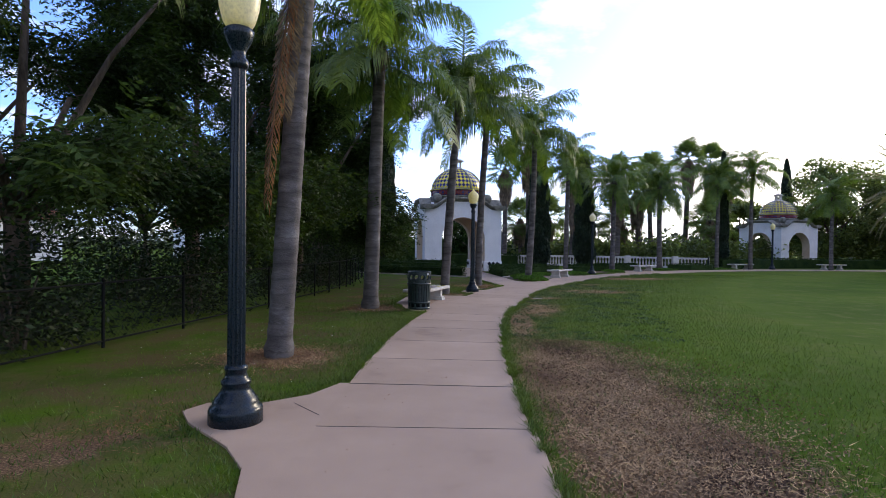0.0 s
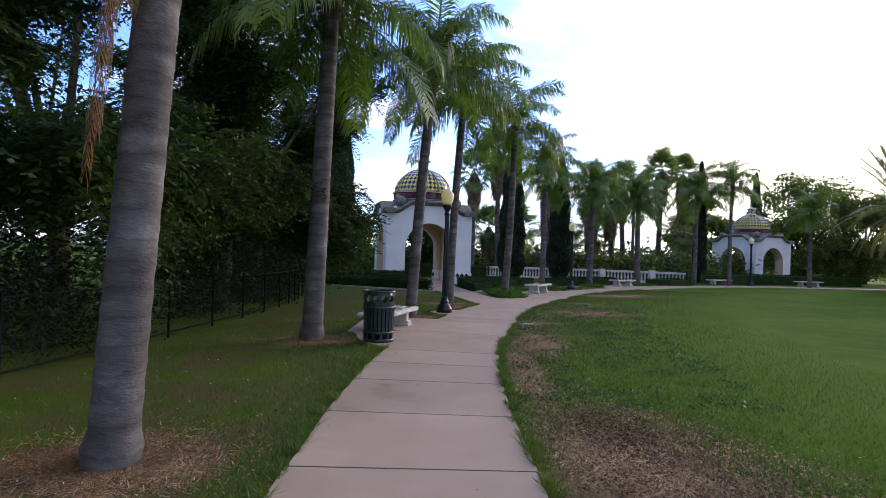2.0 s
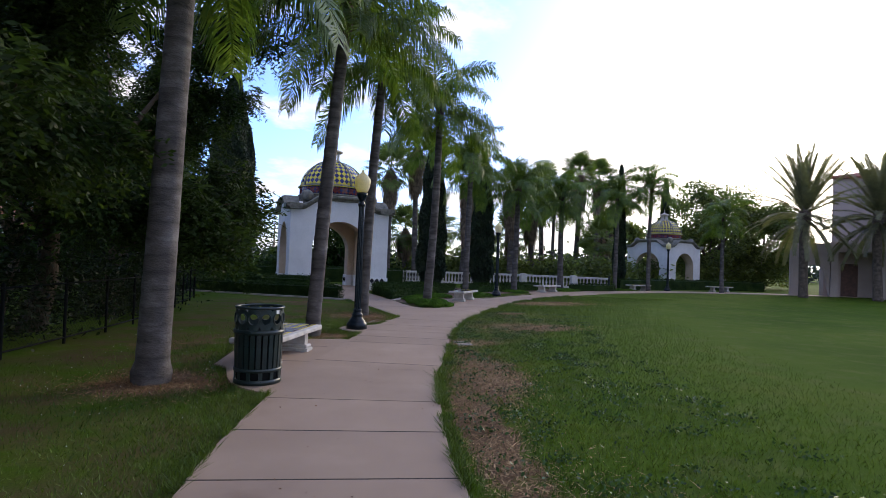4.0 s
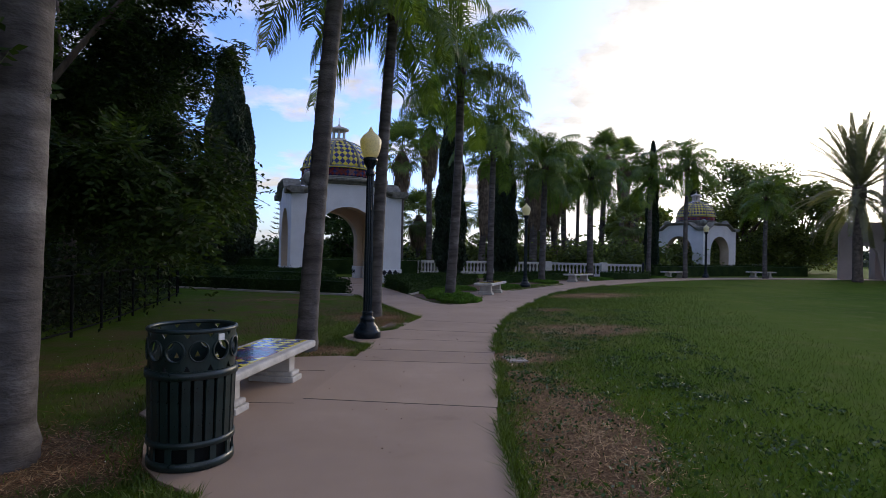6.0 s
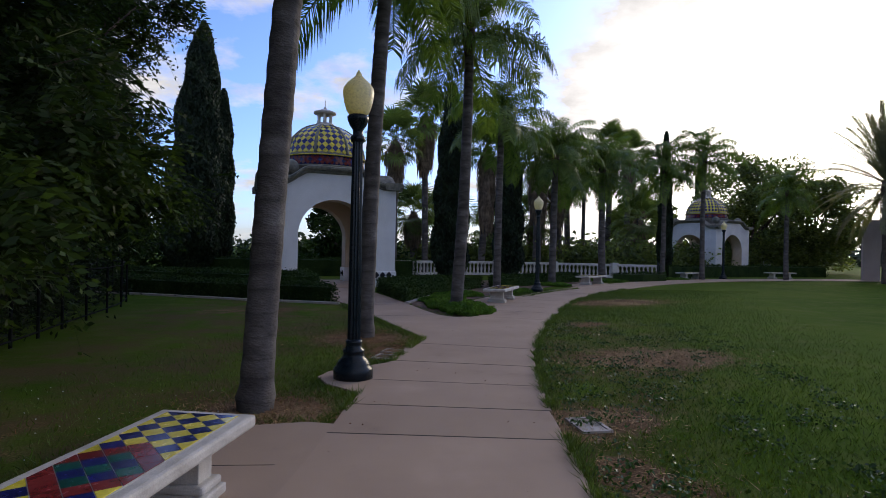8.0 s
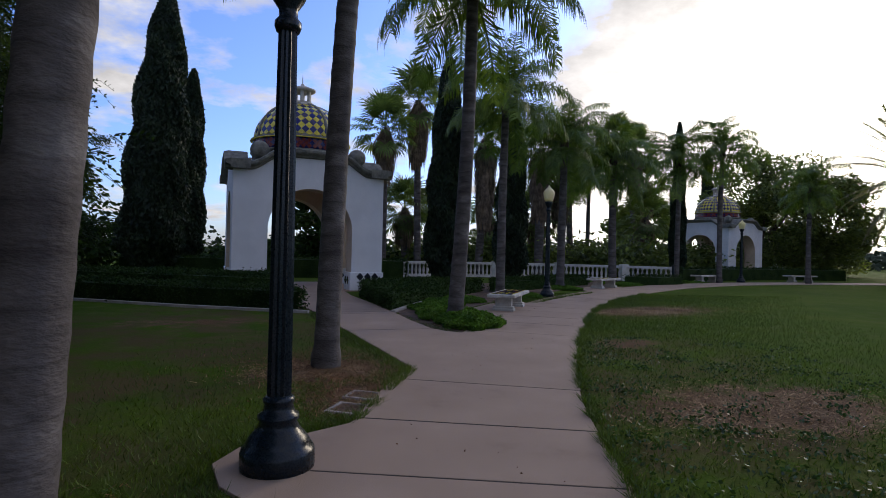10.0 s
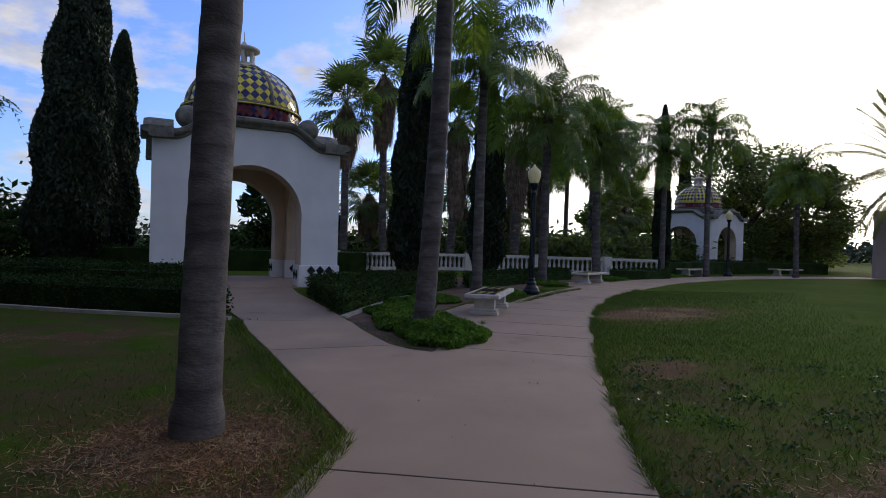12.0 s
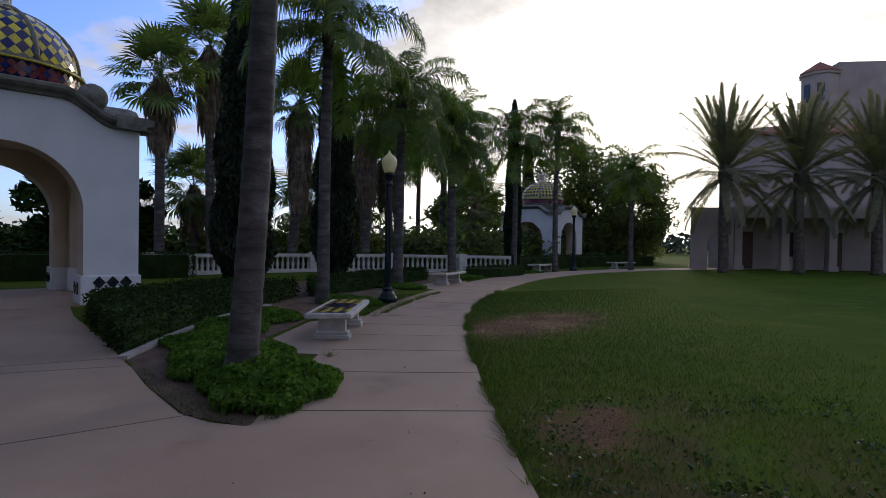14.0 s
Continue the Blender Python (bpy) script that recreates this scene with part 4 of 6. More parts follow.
# ---- palms ----
def frond_mesh(name, length, rise, droop, leaflet, n, mat, hang=0.5, wide=0.022, seed=1, ahead=1.0):
    """A feather frond along +x: it leaves at the angle rise and bends over by droop; leaflets hang to both sides."""
    g = random.Random(seed)
    pts, p, e = [], Vector((0, 0, 0)), radians(rise)
    steps = 14
    for i in range(steps + 1):
        pts.append(p.copy())
        p = p + Vector((math.cos(e), 0, math.sin(e))) * (length / steps)
        e -= radians(droop) / steps * (0.5 + 1.0 * i / steps)
    verts, faces = [], []
    for i in range(steps):
        r0, r1 = 0.026 * (1 - i / steps) + 0.01, 0.026 * (1 - (i + 1) / steps) + 0.01
        k = len(verts)
        for q, r in ((pts[i], r0), (pts[i + 1], r1)):
            verts += [q + Vector((0, r, 0)), q + Vector((0, 0, r)), q + Vector((0, -r, 0))]
        for a, b_ in ((0, 1), (1, 2), (2, 0)):
            faces.append((k + a, k + b_, k + 3 + b_, k + 3 + a))
    for i in range(n):
        t = 0.1 + 0.9 * (i + g.random() * 0.5) / n
        f = t * steps
        j = min(int(f), steps - 1)
        c = pts[j].lerp(pts[j + 1], f - j)
        d = (pts[j + 1] - pts[j]).normalized()
        size = leaflet * (0.45 + 0.75 * math.sin(math.pi * min(t * 0.82 + 0.14, 1.0))) * g.uniform(0.8, 1.15)
        for sgn in (-1, 1):
            out = (Vector((0, sgn, 0)) * g.uniform(0.75, 1.0) + d * g.uniform(0.35, 0.7) * ahead + Vector((0, 0, g.uniform(-0.25, 0.45)))).normalized()
            a = c
            m1 = a + out * size * 0.5 + Vector((0, 0, -hang * size * 0.12))
            m2 = m1 + (out * (1 - hang * 0.6) + Vector((0, 0, -hang))).normalized() * size * 0.5
            w = (d - out * d.dot(out)).normalized() * wide
            k = len(verts)
            verts += [a - w * 0.5, a + w * 0.5, m1 + w, m1 - w, m2]
            faces += [(k, k + 1, k + 2, k + 3), (k + 3, k + 2, k + 4)]
    me = bpy.data.meshes.new(name)
    me.from_pydata([tuple(v) for v in verts], [], faces)
    me.update()
    return finish(me, mat, False)


QUEEN = [(frond_mesh("frond", 2.75, r, d, 0.7, 84, m, h, 0.017, 3 + i), r) for i, (r, d, h, m) in enumerate(
    ((80, 95, 0.6, "frond"), (64, 118, 0.85, "frond"), (46, 122, 1.0, "frond"), (26, 112, 1.1, "frond"), (0, 85, 1.1, "frond"), (-30, 55, 1.0, "frond")))]
DATE = [(frond_mesh("frond", 4.4, r, d, 0.36, 120, m, h, 0.017, 33 + i, 2.2), r) for i, (r, d, h, m) in enumerate(
    ((82, 14, 0.02, "frond_date"), (70, 22, 0.03, "frond_date"), (56, 30, 0.05, "frond_date"), (36, 42, 0.1, "frond_date"), (8, 55, 0.2, "frond_date"), (-28, 46, 0.4, "frond_date")))]


def ringed_trunk(height, r0, r1, lean, seed, segs=16, ring=0.26):
    """Palm trunk with faint leaf-scar rings; lean is its sideways drift at the top."""
    g = random.Random(seed)
    b = bmesh.new()
    pts, rad = [], []
    n = int(height / ring)
    bow = g.uniform(-0.06, 0.06)
    for i in range(n + 1):
        t = i / n
        z = height * t
        off = Vector((lean[0] * t + bow * math.sin(math.pi * t), lean[1] * t, 0))
        r = r0 + (r1 - r0) * t + 0.35 * r0 * max(0, 1 - z / 0.35) ** 2 * 0.6
        r *= 1 + g.uniform(-0.007, 0.007)
        for dz, k in ((0.0, 1.0), (ring * 0.5, 1.0 + g.uniform(-0.006, 0.006))):
            pts.append(off + Vector((0, 0, z + dz - (0.12 if i == 0 and dz == 0 else 0))))
            rad.append(r * k)
    tube(b, pts, rad, segs)
    return b


def queen_palm(x, y, height, r0, r1, lean, seed, count=24, scale=1.0, dead=0, label="", group="tall palms along the path"):
    g = random.Random(seed)
    th = thing("queen_palm", pose(x, y, -0.02), label or "tall feather palm with a ringed grey trunk", "palm tree", group)
    part("trunk", ringed_trunk(height, r0, r1, lean, seed), "bark_palm", th, "ringed grey trunk", True)
    top = Vector((lean[0], lean[1], height))
    b = bmesh.new()
    lathe(b, [(r1 * 1.0, height - 0.1), (r1 * 1.45, height + 0.25), (r1 * 1.3, height + 0.6), (r1 * 0.5, height + 0.95)], 12, 0.1, lean[0], lean[1])
    part("crownshaft", b, "bark", th, "fibrous leaf bases")
    for i in range(count):
        t = (i + 0.5) / count
        k = min(int(t * 6), 5)
        if k == 5 and i % 2:
            k = 4
        me, rise = QUEEN[k]
        o = part("frond", me, None, th)
        s = scale * g.uniform(0.85, 1.12)
        o.matrix_basis = Matrix.Translation(top + Vector((0, 0, 0.75 - 0.55 * t))) @ pose(0, 0, 0, g.uniform(-14, 14), g.uniform(-7, 7), i * 137.5 + g.uniform(-15, 15)) @ Matrix.Scale(s, 4)
    return th, top


def dead_frond(th, top, turn, length, mat="rust"):
    me = frond_mesh("dead_frond", length, -80, 8, 0.42, 90, mat, 2.6, 0.011, 90 + int(turn))
    o = part("dead_frond", me, None, th, "rust-brown dead frond hanging down the trunk")
    o.matrix_basis = Matrix.Translation(top) @ pose(0, 0, 0, 0, 0, turn)


p1, t1 = queen_palm(-2.15, 8.15, 6.9, 0.185, 0.15, (0.35, 0.2), 11, 26, 1.1)
dead_frond(p1, t1 + Vector((-0.06, -0.16, -0.5)), 230, 4.2)
dead_frond(p1, t1 + Vector((-0.08, -0.12, -0.5)), 200, 3.8, "dead")
dead_frond(p1, t1 + Vector((-0.1, -0.14, -0.5)), 255, 2.9, "dead")
p2, t2 = queen_palm(-2.38, 14.45, 6.2, 0.2, 0.15, (0.15, 0.1), 12, 28, 1.1)
queen_palm(-0.95, 18.8, 6.3, 0.155, 0.12, (0.4, 0.1), 13, 24, 0.92)
queen_palm(-0.08, 23.2, 6.9, 0.15, 0.12, (0.3, 0.2), 14, 26, 1.0)
queen_palm(2.1, 27.6, 6.7, 0.165, 0.12, (0.25, 0.2), 15, 26, 0.95)
queen_palm(4.55, 34.4, 6.1, 0.15, 0.12, (0.1, 0.2), 16, 26, 0.95)
queen_palm(8.0, 38.6, 5.5, 0.17, 0.14, (0.1, 0.1), 17, 28, 0.9)
queen_palm(12.2, 43.0, 5.6, 0.2, 0.16, (0.0, 0.2), 18, 30, 1.0)
for i, (x, y, h, sc) in enumerate(((17.2, 45.9, 6.3, 0.95), (19.6, 45.6, 7.0, 0.92), (25.9, 46.6, 5.2, 0.85), (14.5, 52.5, 6.5, 1.0))):
    queen_palm(x, y, h, 0.15, 0.12, (0.1, 0.1), 30 + i, 24, sc, label="feather palm across the lawn", group="palms across the lawn")


def fan_leaf_mesh(seed, mat):
    g = random.Random(seed)
    verts, faces = [], []
    L = 0.95
    verts += [Vector((0, 0.015, 0)), Vector((0, -0.015, 0)), Vector((L, -0.012, 0.12)), Vector((L, 0.012, 0.12))]
    faces.append((0, 1, 2, 3))
    hub = Vector((L, 0, 0.12))
    n = 26
    for i in range(n):
        a = radians(-125 + 250 * i / (n - 1))
        r = 0.85 * (0.75 + 0.25 * math.cos(a)) * g.uniform(0.9, 1.05)
        d = Vector((math.cos(a), math.sin(a), 0.1))
        w = Vector((-math.sin(a), math.cos(a), 0)) * 0.045
        m1 = hub + d * r * 0.6 + Vector((0, 0, 0.03 if i % 2 else -0.03))
        m2 = hub + d * r + Vector((0, 0, -0.3 * r * g.uniform(0.6, 1.3)))
        k = len(verts)
        verts += [hub.copy(), m1 - w, m1 + w, m2]
        faces += [(k, k + 1, k + 2), (k + 1, k + 3, k + 2)]
    me = bpy.data.meshes.new("fan_leaf")
    me.from_pydata([tuple(v) for v in verts], [], faces)
    me.update()
    return finish(me, mat, False)


FAN = [fan_leaf_mesh(i, "frond_fan") for i in range(3)]


def fan_palm(x, y, height, r0, skirt, seed, scale=1.0, count=38, label="fan palm with a shaggy skirt of dead leaves"):
    g = random.Random(seed)
    th = thing("fan_palm", pose(x, y, -0.02), label, "palm tree", "fan palms behind the balustrade")
    lean = (g.uniform(-0.3, 0.3), g.uniform(-0.2, 0.2))
    part("trunk", ringed_trunk(height, r0, r0 * 0.8, lean, seed, 10, 0.5), "bark_palm", th, "", True)
    top = Vector((lean[0], lean[1], height))
    for i in range(count):
        t = (i + 0.5) / count
        o = part("fan_leaf", FAN[i % 3], None, th)
        tilt = 80 - 120 * t + g.uniform(-12, 12)
        scale_leaf = scale * 1.08
        o.matrix_basis = Matrix.Translation(top + Vector((0, 0, 0.25 - 0.4 * t))) @ pose(0, 0, 0, 0, 0, i * 137.5) @ pose(0, 0, 0, g.uniform(-25, 25), -tilt, 0) @ Matrix.Scale(scale_leaf * g.uniform(0.85, 1.15), 4)
    if skirt:
        n = int(300 * skirt)
        verts, faces = [], []
        for i in range(n):
            a, t = g.uniform(0, 2 * math.pi), g.random()
            z = height - skirt * t
            rr = r0 + (0.6 - 0.38 * t) * g.uniform(0.25, 1.0) * scale
            q = Vector((lean[0] + r0 * math.cos(a), lean[1] + r0 * math.sin(a), z + 0.2))
            e = Vector((lean[0] + rr * math.cos(a), lean[1] + rr * math.sin(a), z - g.uniform(0.7, 1.4)))
            w = Vector((-math.sin(a), math.cos(a), 0)) * g.uniform(0.03, 0.09)
            k = len(verts)
            verts += [q - w * 0.4, q + w * 0.4, q.lerp(e, 0.6) + w + Vector((math.cos(a), math.sin(a), 0)) * 0.1, q.lerp(e, 0.6) - w + Vector((math.cos(a), math.sin(a), 0)) * 0.1, e]
            faces += [(k, k + 1, k + 2, k + 3), (k + 3, k + 2, k + 4)]
        me = bpy.data.meshes.new("skirt")
        me.from_pydata([tuple(v) for v in verts], [], faces)
        me.update()
        part("skirt", finish(me, "dead", False), None, th, "hanging skirt of dead brown leaves")
    return th


for i, (x, y, h, r, sk, sc) in enumerate((
        (0.75, 46.6, 7.8, 0.2, 1.9, 1.1), (2.8, 48.6, 9.9, 0.22, 2.8, 1.2), (6.4, 48.9, 8.0, 0.24, 4.4, 1.1), (10.3, 49.6, 7.6, 0.3, 3.4, 1.15),
        (17.9, 56.5, 9.9, 0.25, 2.4, 1.1), (15.0, 57.0, 8.8, 0.25, 2.6, 1.2), (21.5, 61.0, 10.2, 0.25, 2.8, 1.2), (13.0, 53.0, 6.6, 0.26, 2.6, 1.1),
        (8.2, 53.5, 3.4, 0.25, 1.2, 1.3), (11.6, 54.0, 3.9, 0.25, 1.4, 1.3), (2.2, 50.5, 3.8, 0.25, 1.3, 1.2), (4.8, 55.0, 4.2, 0.25, 1.5, 1.3),
        (19.5, 55.0, 4.0, 0.25, 1.5, 1.3), (24.0, 63.0, 7.8, 0.25, 2.0, 1.2))):
    fan_palm(x, y, h, r, sk, 50 + i, sc)


def date_palm(x, y, height, seed, scale=1.0):
    g = random.Random(seed)
    th = thing("date_palm", pose(x, y, -0.02), "date palm with a thick trunk and a wide grey-green crown", "palm tree", "date palms before the building")
    part("trunk", ringed_trunk(height, 0.29, 0.26, (g.uniform(-0.2, 0.2), 0), seed, 14, 0.22), "bark_date", th, "thick scarred trunk", True)
    b = bmesh.new()
    lathe(b, [(0.26, height - 0.9), (0.42, height - 0.2), (0.4, height + 0.4), (0.16, height + 0.8)], 14, 0.12)
    part("crown_base", b, "bark_date", th, "cut leaf bases")
    for i in range(78):
        t = (i + 0.5) / 78
        me, rise = DATE[min(int(t * 6.0), 5)]
        o = part("frond", me, None, th)
        o.matrix_basis = Matrix.Translation((0, 0, height + 0.6 - 0.7 * t)) @ pose(0, 0, 0, g.uniform(-12, 12), g.uniform(-8, 8), i * 137.5) @ Matrix.Scale(scale * g.uniform(0.9, 1.1), 4)


date_palm(30.2, 43.7, 5.7, 71, 0.98)
date_palm(34.2, 41.8, 5.6, 72, 0.98)
date_palm(38.0, 39.7, 5.5, 73, 0.98)


# ---- cypresses, trees and hedges ----
def cypress(x, y, height, width, seed, lean=0.0):
    g = np.random.default_rng(seed)
    th = thing("cypress", pose(x, y, -0.02), "dark green column-shaped cypress", "cypress tree", "cypresses")
    b = bmesh.new()
    tube(b, [(0, 0, -0.1), (lean * 0.1, 0, 1.5)], [0.16, 0.12], 8)
    part("trunk", b, "bark", th)
    b = bmesh.new()
    prof = lambda t: (min(1, (t + 0.03) * 7) ** 0.7) * (1 - t) ** 0.55 * (0.9 + 0.35 * t)
    pts = [(lean * j / 14, 0, 0.15 + (height - 0.15) * j / 14) for j in range(15)]
    tube(b, pts, [max(width / 2 * 0.82 * prof(j / 14), 0.02) for j in range(15)], 12)
    part("core", b, "cypress", th)
    n = int((2700 if y < 50 else 1600) * height * width / 2)
    t = g.random(n) ** 1.15
    a = g.random(n) * 2 * np.pi
    r = width / 2 * np.array([prof(q) for q in t]) * (0.8 + 0.22 * g.random(n) + 0.12 * np.sin(a * 3 + t * 25))
    c = np.stack([r * np.cos(a) + lean * t, r * np.sin(a), 0.15 + t * (height - 0.1)], 1)
    part("foliage", leaf_mesh("foliage", c, 0.092 if y < 50 else 0.12, "cypress", 1.5, seed, 2.6), None, th)


cypress(3.05, 37.3, 8.7, 1.75, 1)
cypress(6.5, 41.2, 8.4, 1.7, 2)
cypress(18.3, 47.8, 9.4, 1.05, 3)
cypress(-9.3, 41.8, 12.4, 3.0, 4, 0.5)
cypress(-9.2, 45.6, 10.2, 2.0, 5, 0.3)
cypress(31.5, 66.0, 11.5, 1.6, 6)


def leafy_tree(x, y, height, radius, seed, label, mat="leaf", n=9000, size=0.16, low=0.12, droop=0.6, flat=0.75, lean=(0, 0), trunk=0.22, clumps=46):
    """A forked trunk with limbs and a crown of many leaf clumps with gaps between them."""
    g = np.random.default_rng(seed)
    th = thing("leafy_tree", pose(x, y, -0.1), label, "tree")
    b = bmesh.new()
    fork = height * 0.24
    tube(b, [(0, 0, 0), (lean[0] * 0.2, lean[1] * 0.2, fork * 0.5), (lean[0] * 0.4, lean[1] * 0.4, fork)], [trunk * 1.25, trunk, trunk * 0.8], 9)
    part("trunk", b, "bark", th, "leaning brown trunk", True)
    cs = []
    for k in range(clumps):
        a = g.random() * 2 * np.pi
        t = g.random()
        z = height * (low + (1 - low) * t)
        rr = radius * math.sqrt(max(0.05, 1 - ((t - 0.45) / 0.62) ** 2)) * (0.25 + 0.75 * math.sqrt(g.random()))
        cs.append((lean[0] + rr * math.cos(a), lean[1] + rr * math.sin(a), z))
    for k in range(0, clumps, max(clumps // 10, 1)):
        c = cs[k]
        b = bmesh.new()
        tube(b, [(lean[0] * 0.4, lean[1] * 0.4, fork * 0.95), (c[0] * 0.45, c[1] * 0.45, (fork + c[2]) / 2 + 0.3), (c[0] * 0.95, c[1] * 0.95, c[2])], [trunk * 0.55, trunk * 0.3, trunk * 0.07], 6)
        part("limb", b, "bark", th, "", True)
    pts = []
    per = n // clumps
    for c in cs:
        s = radius * 0.2 * (0.7 + 0.6 * g.random())
        q = g.normal(size=(per, 3))
        q *= np.minimum(1.0, 1.55 / np.linalg.norm(q, axis=1, keepdims=True))
        q *= np.array([s, s, s * flat])
        q[:, 2] -= droop * np.abs(g.normal(size=per)) * s * 0.8
        pts.append(q + np.array(c))
    pts = np.concatenate(pts)
    pts = pts[pts[:, 2] > 0.25]
    part("crown", leaf_mesh("crown", pts, size, mat, -0.2, seed, 2.3), None, th, "dark feathery foliage")


def pepper_tree(x, y, height, radius, seed, sprays, lean=(0.6, 0), trunk=0.2, low=0.17):
    """A leaning forked trunk, limbs that end in boughs, and boughs hung with feathery sprays, with gaps between."""
    g = np.random.default_rng(seed)
    th = thing("pepper_tree", pose(x, y, -0.1), "large dark feathery pepper tree behind the fence", "tree", "trees behind the fence")
    fork = height * 0.2
    b = bmesh.new()
    tube(b, [(0, 0, 0), (lean[0] * 0.3, lean[1] * 0.2 + 0.1, fork * 0.5), (lean[0] * 0.4, lean[1] * 0.4, fork)], [trunk * 1.3, trunk, trunk * 0.85], 10)
    part("trunk", b, "bark", th, "leaning brown trunk", True)
    starts, ways = [], []
    limbs, boughs = 9, 6
    per = sprays // (limbs * boughs)
    root = Vector((lean[0] * 0.4, lean[1] * 0.4, fork * 0.95))
    for i in range(limbs):
        a = 2 * math.pi * (i + 0.7 * g.random()) / limbs
        rise = (low + (0.92 - low) * ((i * 0.618 + 0.15 * g.random()) % 1.0)) * height
        reach = radius * math.sqrt(max(0.15, 1 - ((rise / height - 0.5) / 0.62) ** 2)) * g.uniform(0.62, 0.85)
        end = Vector((lean[0] + reach * math.cos(a), lean[1] + reach * math.sin(a), rise))
        elbow = root.lerp(end, 0.5) + Vector((0, 0, 0.12 * height * g.random()))
        b = bmesh.new()
        tube(b, [root, elbow, end], [trunk * 0.5, trunk * 0.27, trunk * 0.08], 6)
        limb = part("limb", b, "bark", th, "", True)
        for j in range(boughs):
            at = elbow.lerp(end, 0.1 + 0.9 * (j + g.random()) / boughs)
            d = Vector((math.cos(a), math.sin(a), 0)) * 0.6 + Vector(g.normal(size=3)) * 0.75
            d.z = abs(d.z) * 0.6 - 0.1
            d.normalize()
            far = at + d * radius * g.uniform(0.3, 0.52)
            b = bmesh.new()
            tube(b, [at, at.lerp(far, 0.5) + Vector((0, 0, 0.08)), far], [trunk * 0.1, trunk * 0.06, 0.008], 5)
            part("bough", b, "bark", limb, "", True)
            t = g.random((per, 1)) ** 0.7
            c = np.array(at) * (1 - t) + np.array(far) * t + g.normal(size=(per, 3)) * radius * 0.048
            w = np.array(d) * 0.5 + g.normal(size=(per, 3)) * 0.8
            w[:, 2] = w[:, 2] * 0.6 - 0.15
            w /= np.linalg.norm(w, axis=1, keepdims=True)
            starts.append(c)
            ways.append(w)
    starts, ways = np.concatenate(starts), np.concatenate(ways)
    keep = starts[:, 2] > 0.75
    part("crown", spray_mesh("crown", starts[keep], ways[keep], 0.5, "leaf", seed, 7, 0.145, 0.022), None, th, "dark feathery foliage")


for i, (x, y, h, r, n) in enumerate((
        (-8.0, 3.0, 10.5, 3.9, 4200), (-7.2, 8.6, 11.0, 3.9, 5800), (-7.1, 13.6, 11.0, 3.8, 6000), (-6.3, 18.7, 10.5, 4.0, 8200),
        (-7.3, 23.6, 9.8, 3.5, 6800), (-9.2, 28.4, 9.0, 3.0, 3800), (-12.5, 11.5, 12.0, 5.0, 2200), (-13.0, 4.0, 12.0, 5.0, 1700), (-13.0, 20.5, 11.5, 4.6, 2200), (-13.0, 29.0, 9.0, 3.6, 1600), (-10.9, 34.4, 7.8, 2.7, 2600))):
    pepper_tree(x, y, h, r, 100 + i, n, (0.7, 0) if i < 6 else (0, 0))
def shrub_stems(th, spread, height, seed):
    g = random.Random(seed)
    for k in range(4):
        a = 1.57 * k + g.random()
        b = bmesh.new()
        top = (spread * math.cos(a), spread * math.sin(a), height)
        tube(b, [(0.1 * math.cos(a), 0.1 * math.sin(a), -0.05), (top[0] * 0.5, top[1] * 0.5, height * 0.6), top], [0.035, 0.024, 0.008], 5)
        part("stem", b, "bark", th)


# undergrowth behind the fence; the shade under the trees is in its leaf colour
gu = np.random.default_rng(61)
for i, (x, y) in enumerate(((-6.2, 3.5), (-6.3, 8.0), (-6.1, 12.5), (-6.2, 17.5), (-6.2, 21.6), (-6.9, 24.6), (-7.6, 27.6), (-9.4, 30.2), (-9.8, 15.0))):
    th = thing("shrub", pose(x, y, 0), "leafy undergrowth behind the fence, coloured dark for the trees' shade", "shrub", "undergrowth behind the fence")
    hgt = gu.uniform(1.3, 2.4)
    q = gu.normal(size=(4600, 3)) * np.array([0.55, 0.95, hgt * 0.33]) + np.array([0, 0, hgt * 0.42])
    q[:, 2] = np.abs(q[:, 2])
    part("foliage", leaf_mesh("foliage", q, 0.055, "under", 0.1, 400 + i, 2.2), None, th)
    shrub_stems(th, 0.4, hgt * 0.7, i)
leafy_tree(34.0, 61.6, 10.9, 4.6, 120, "rounded broadleaf tree beside the far pavilion", "leaf_far", 36000, 0.16, 0.12, 0.3, 0.7, trunk=0.3, clumps=80)
leafy_tree(39.6, 61.0, 8.4, 3.6, 121, "rounded broadleaf tree beside the far pavilion", "leaf_far", 24000, 0.16, 0.1, 0.3, 0.7, trunk=0.28, clumps=60)
leafy_tree(29.5, 74.0, 7.4, 3.8, 123, "dark broadleaf tree behind the far pavilion", "leaf_far", 6000, 0.34, 0.1, 0.2, 0.7, trunk=0.3)
leafy_tree(-2.2, 50.5, 5.0, 2.5, 124, "dark round tree beyond the pavilion", "hedge", 7000, 0.2, 0.08, 0.1, 0.7)
leafy_tree(-8.0, 62.0, 1.9, 3.0, 125, "low green tree on the slope", "hedge", 4000, 0.25, 0.05, 0.1, 0.6)


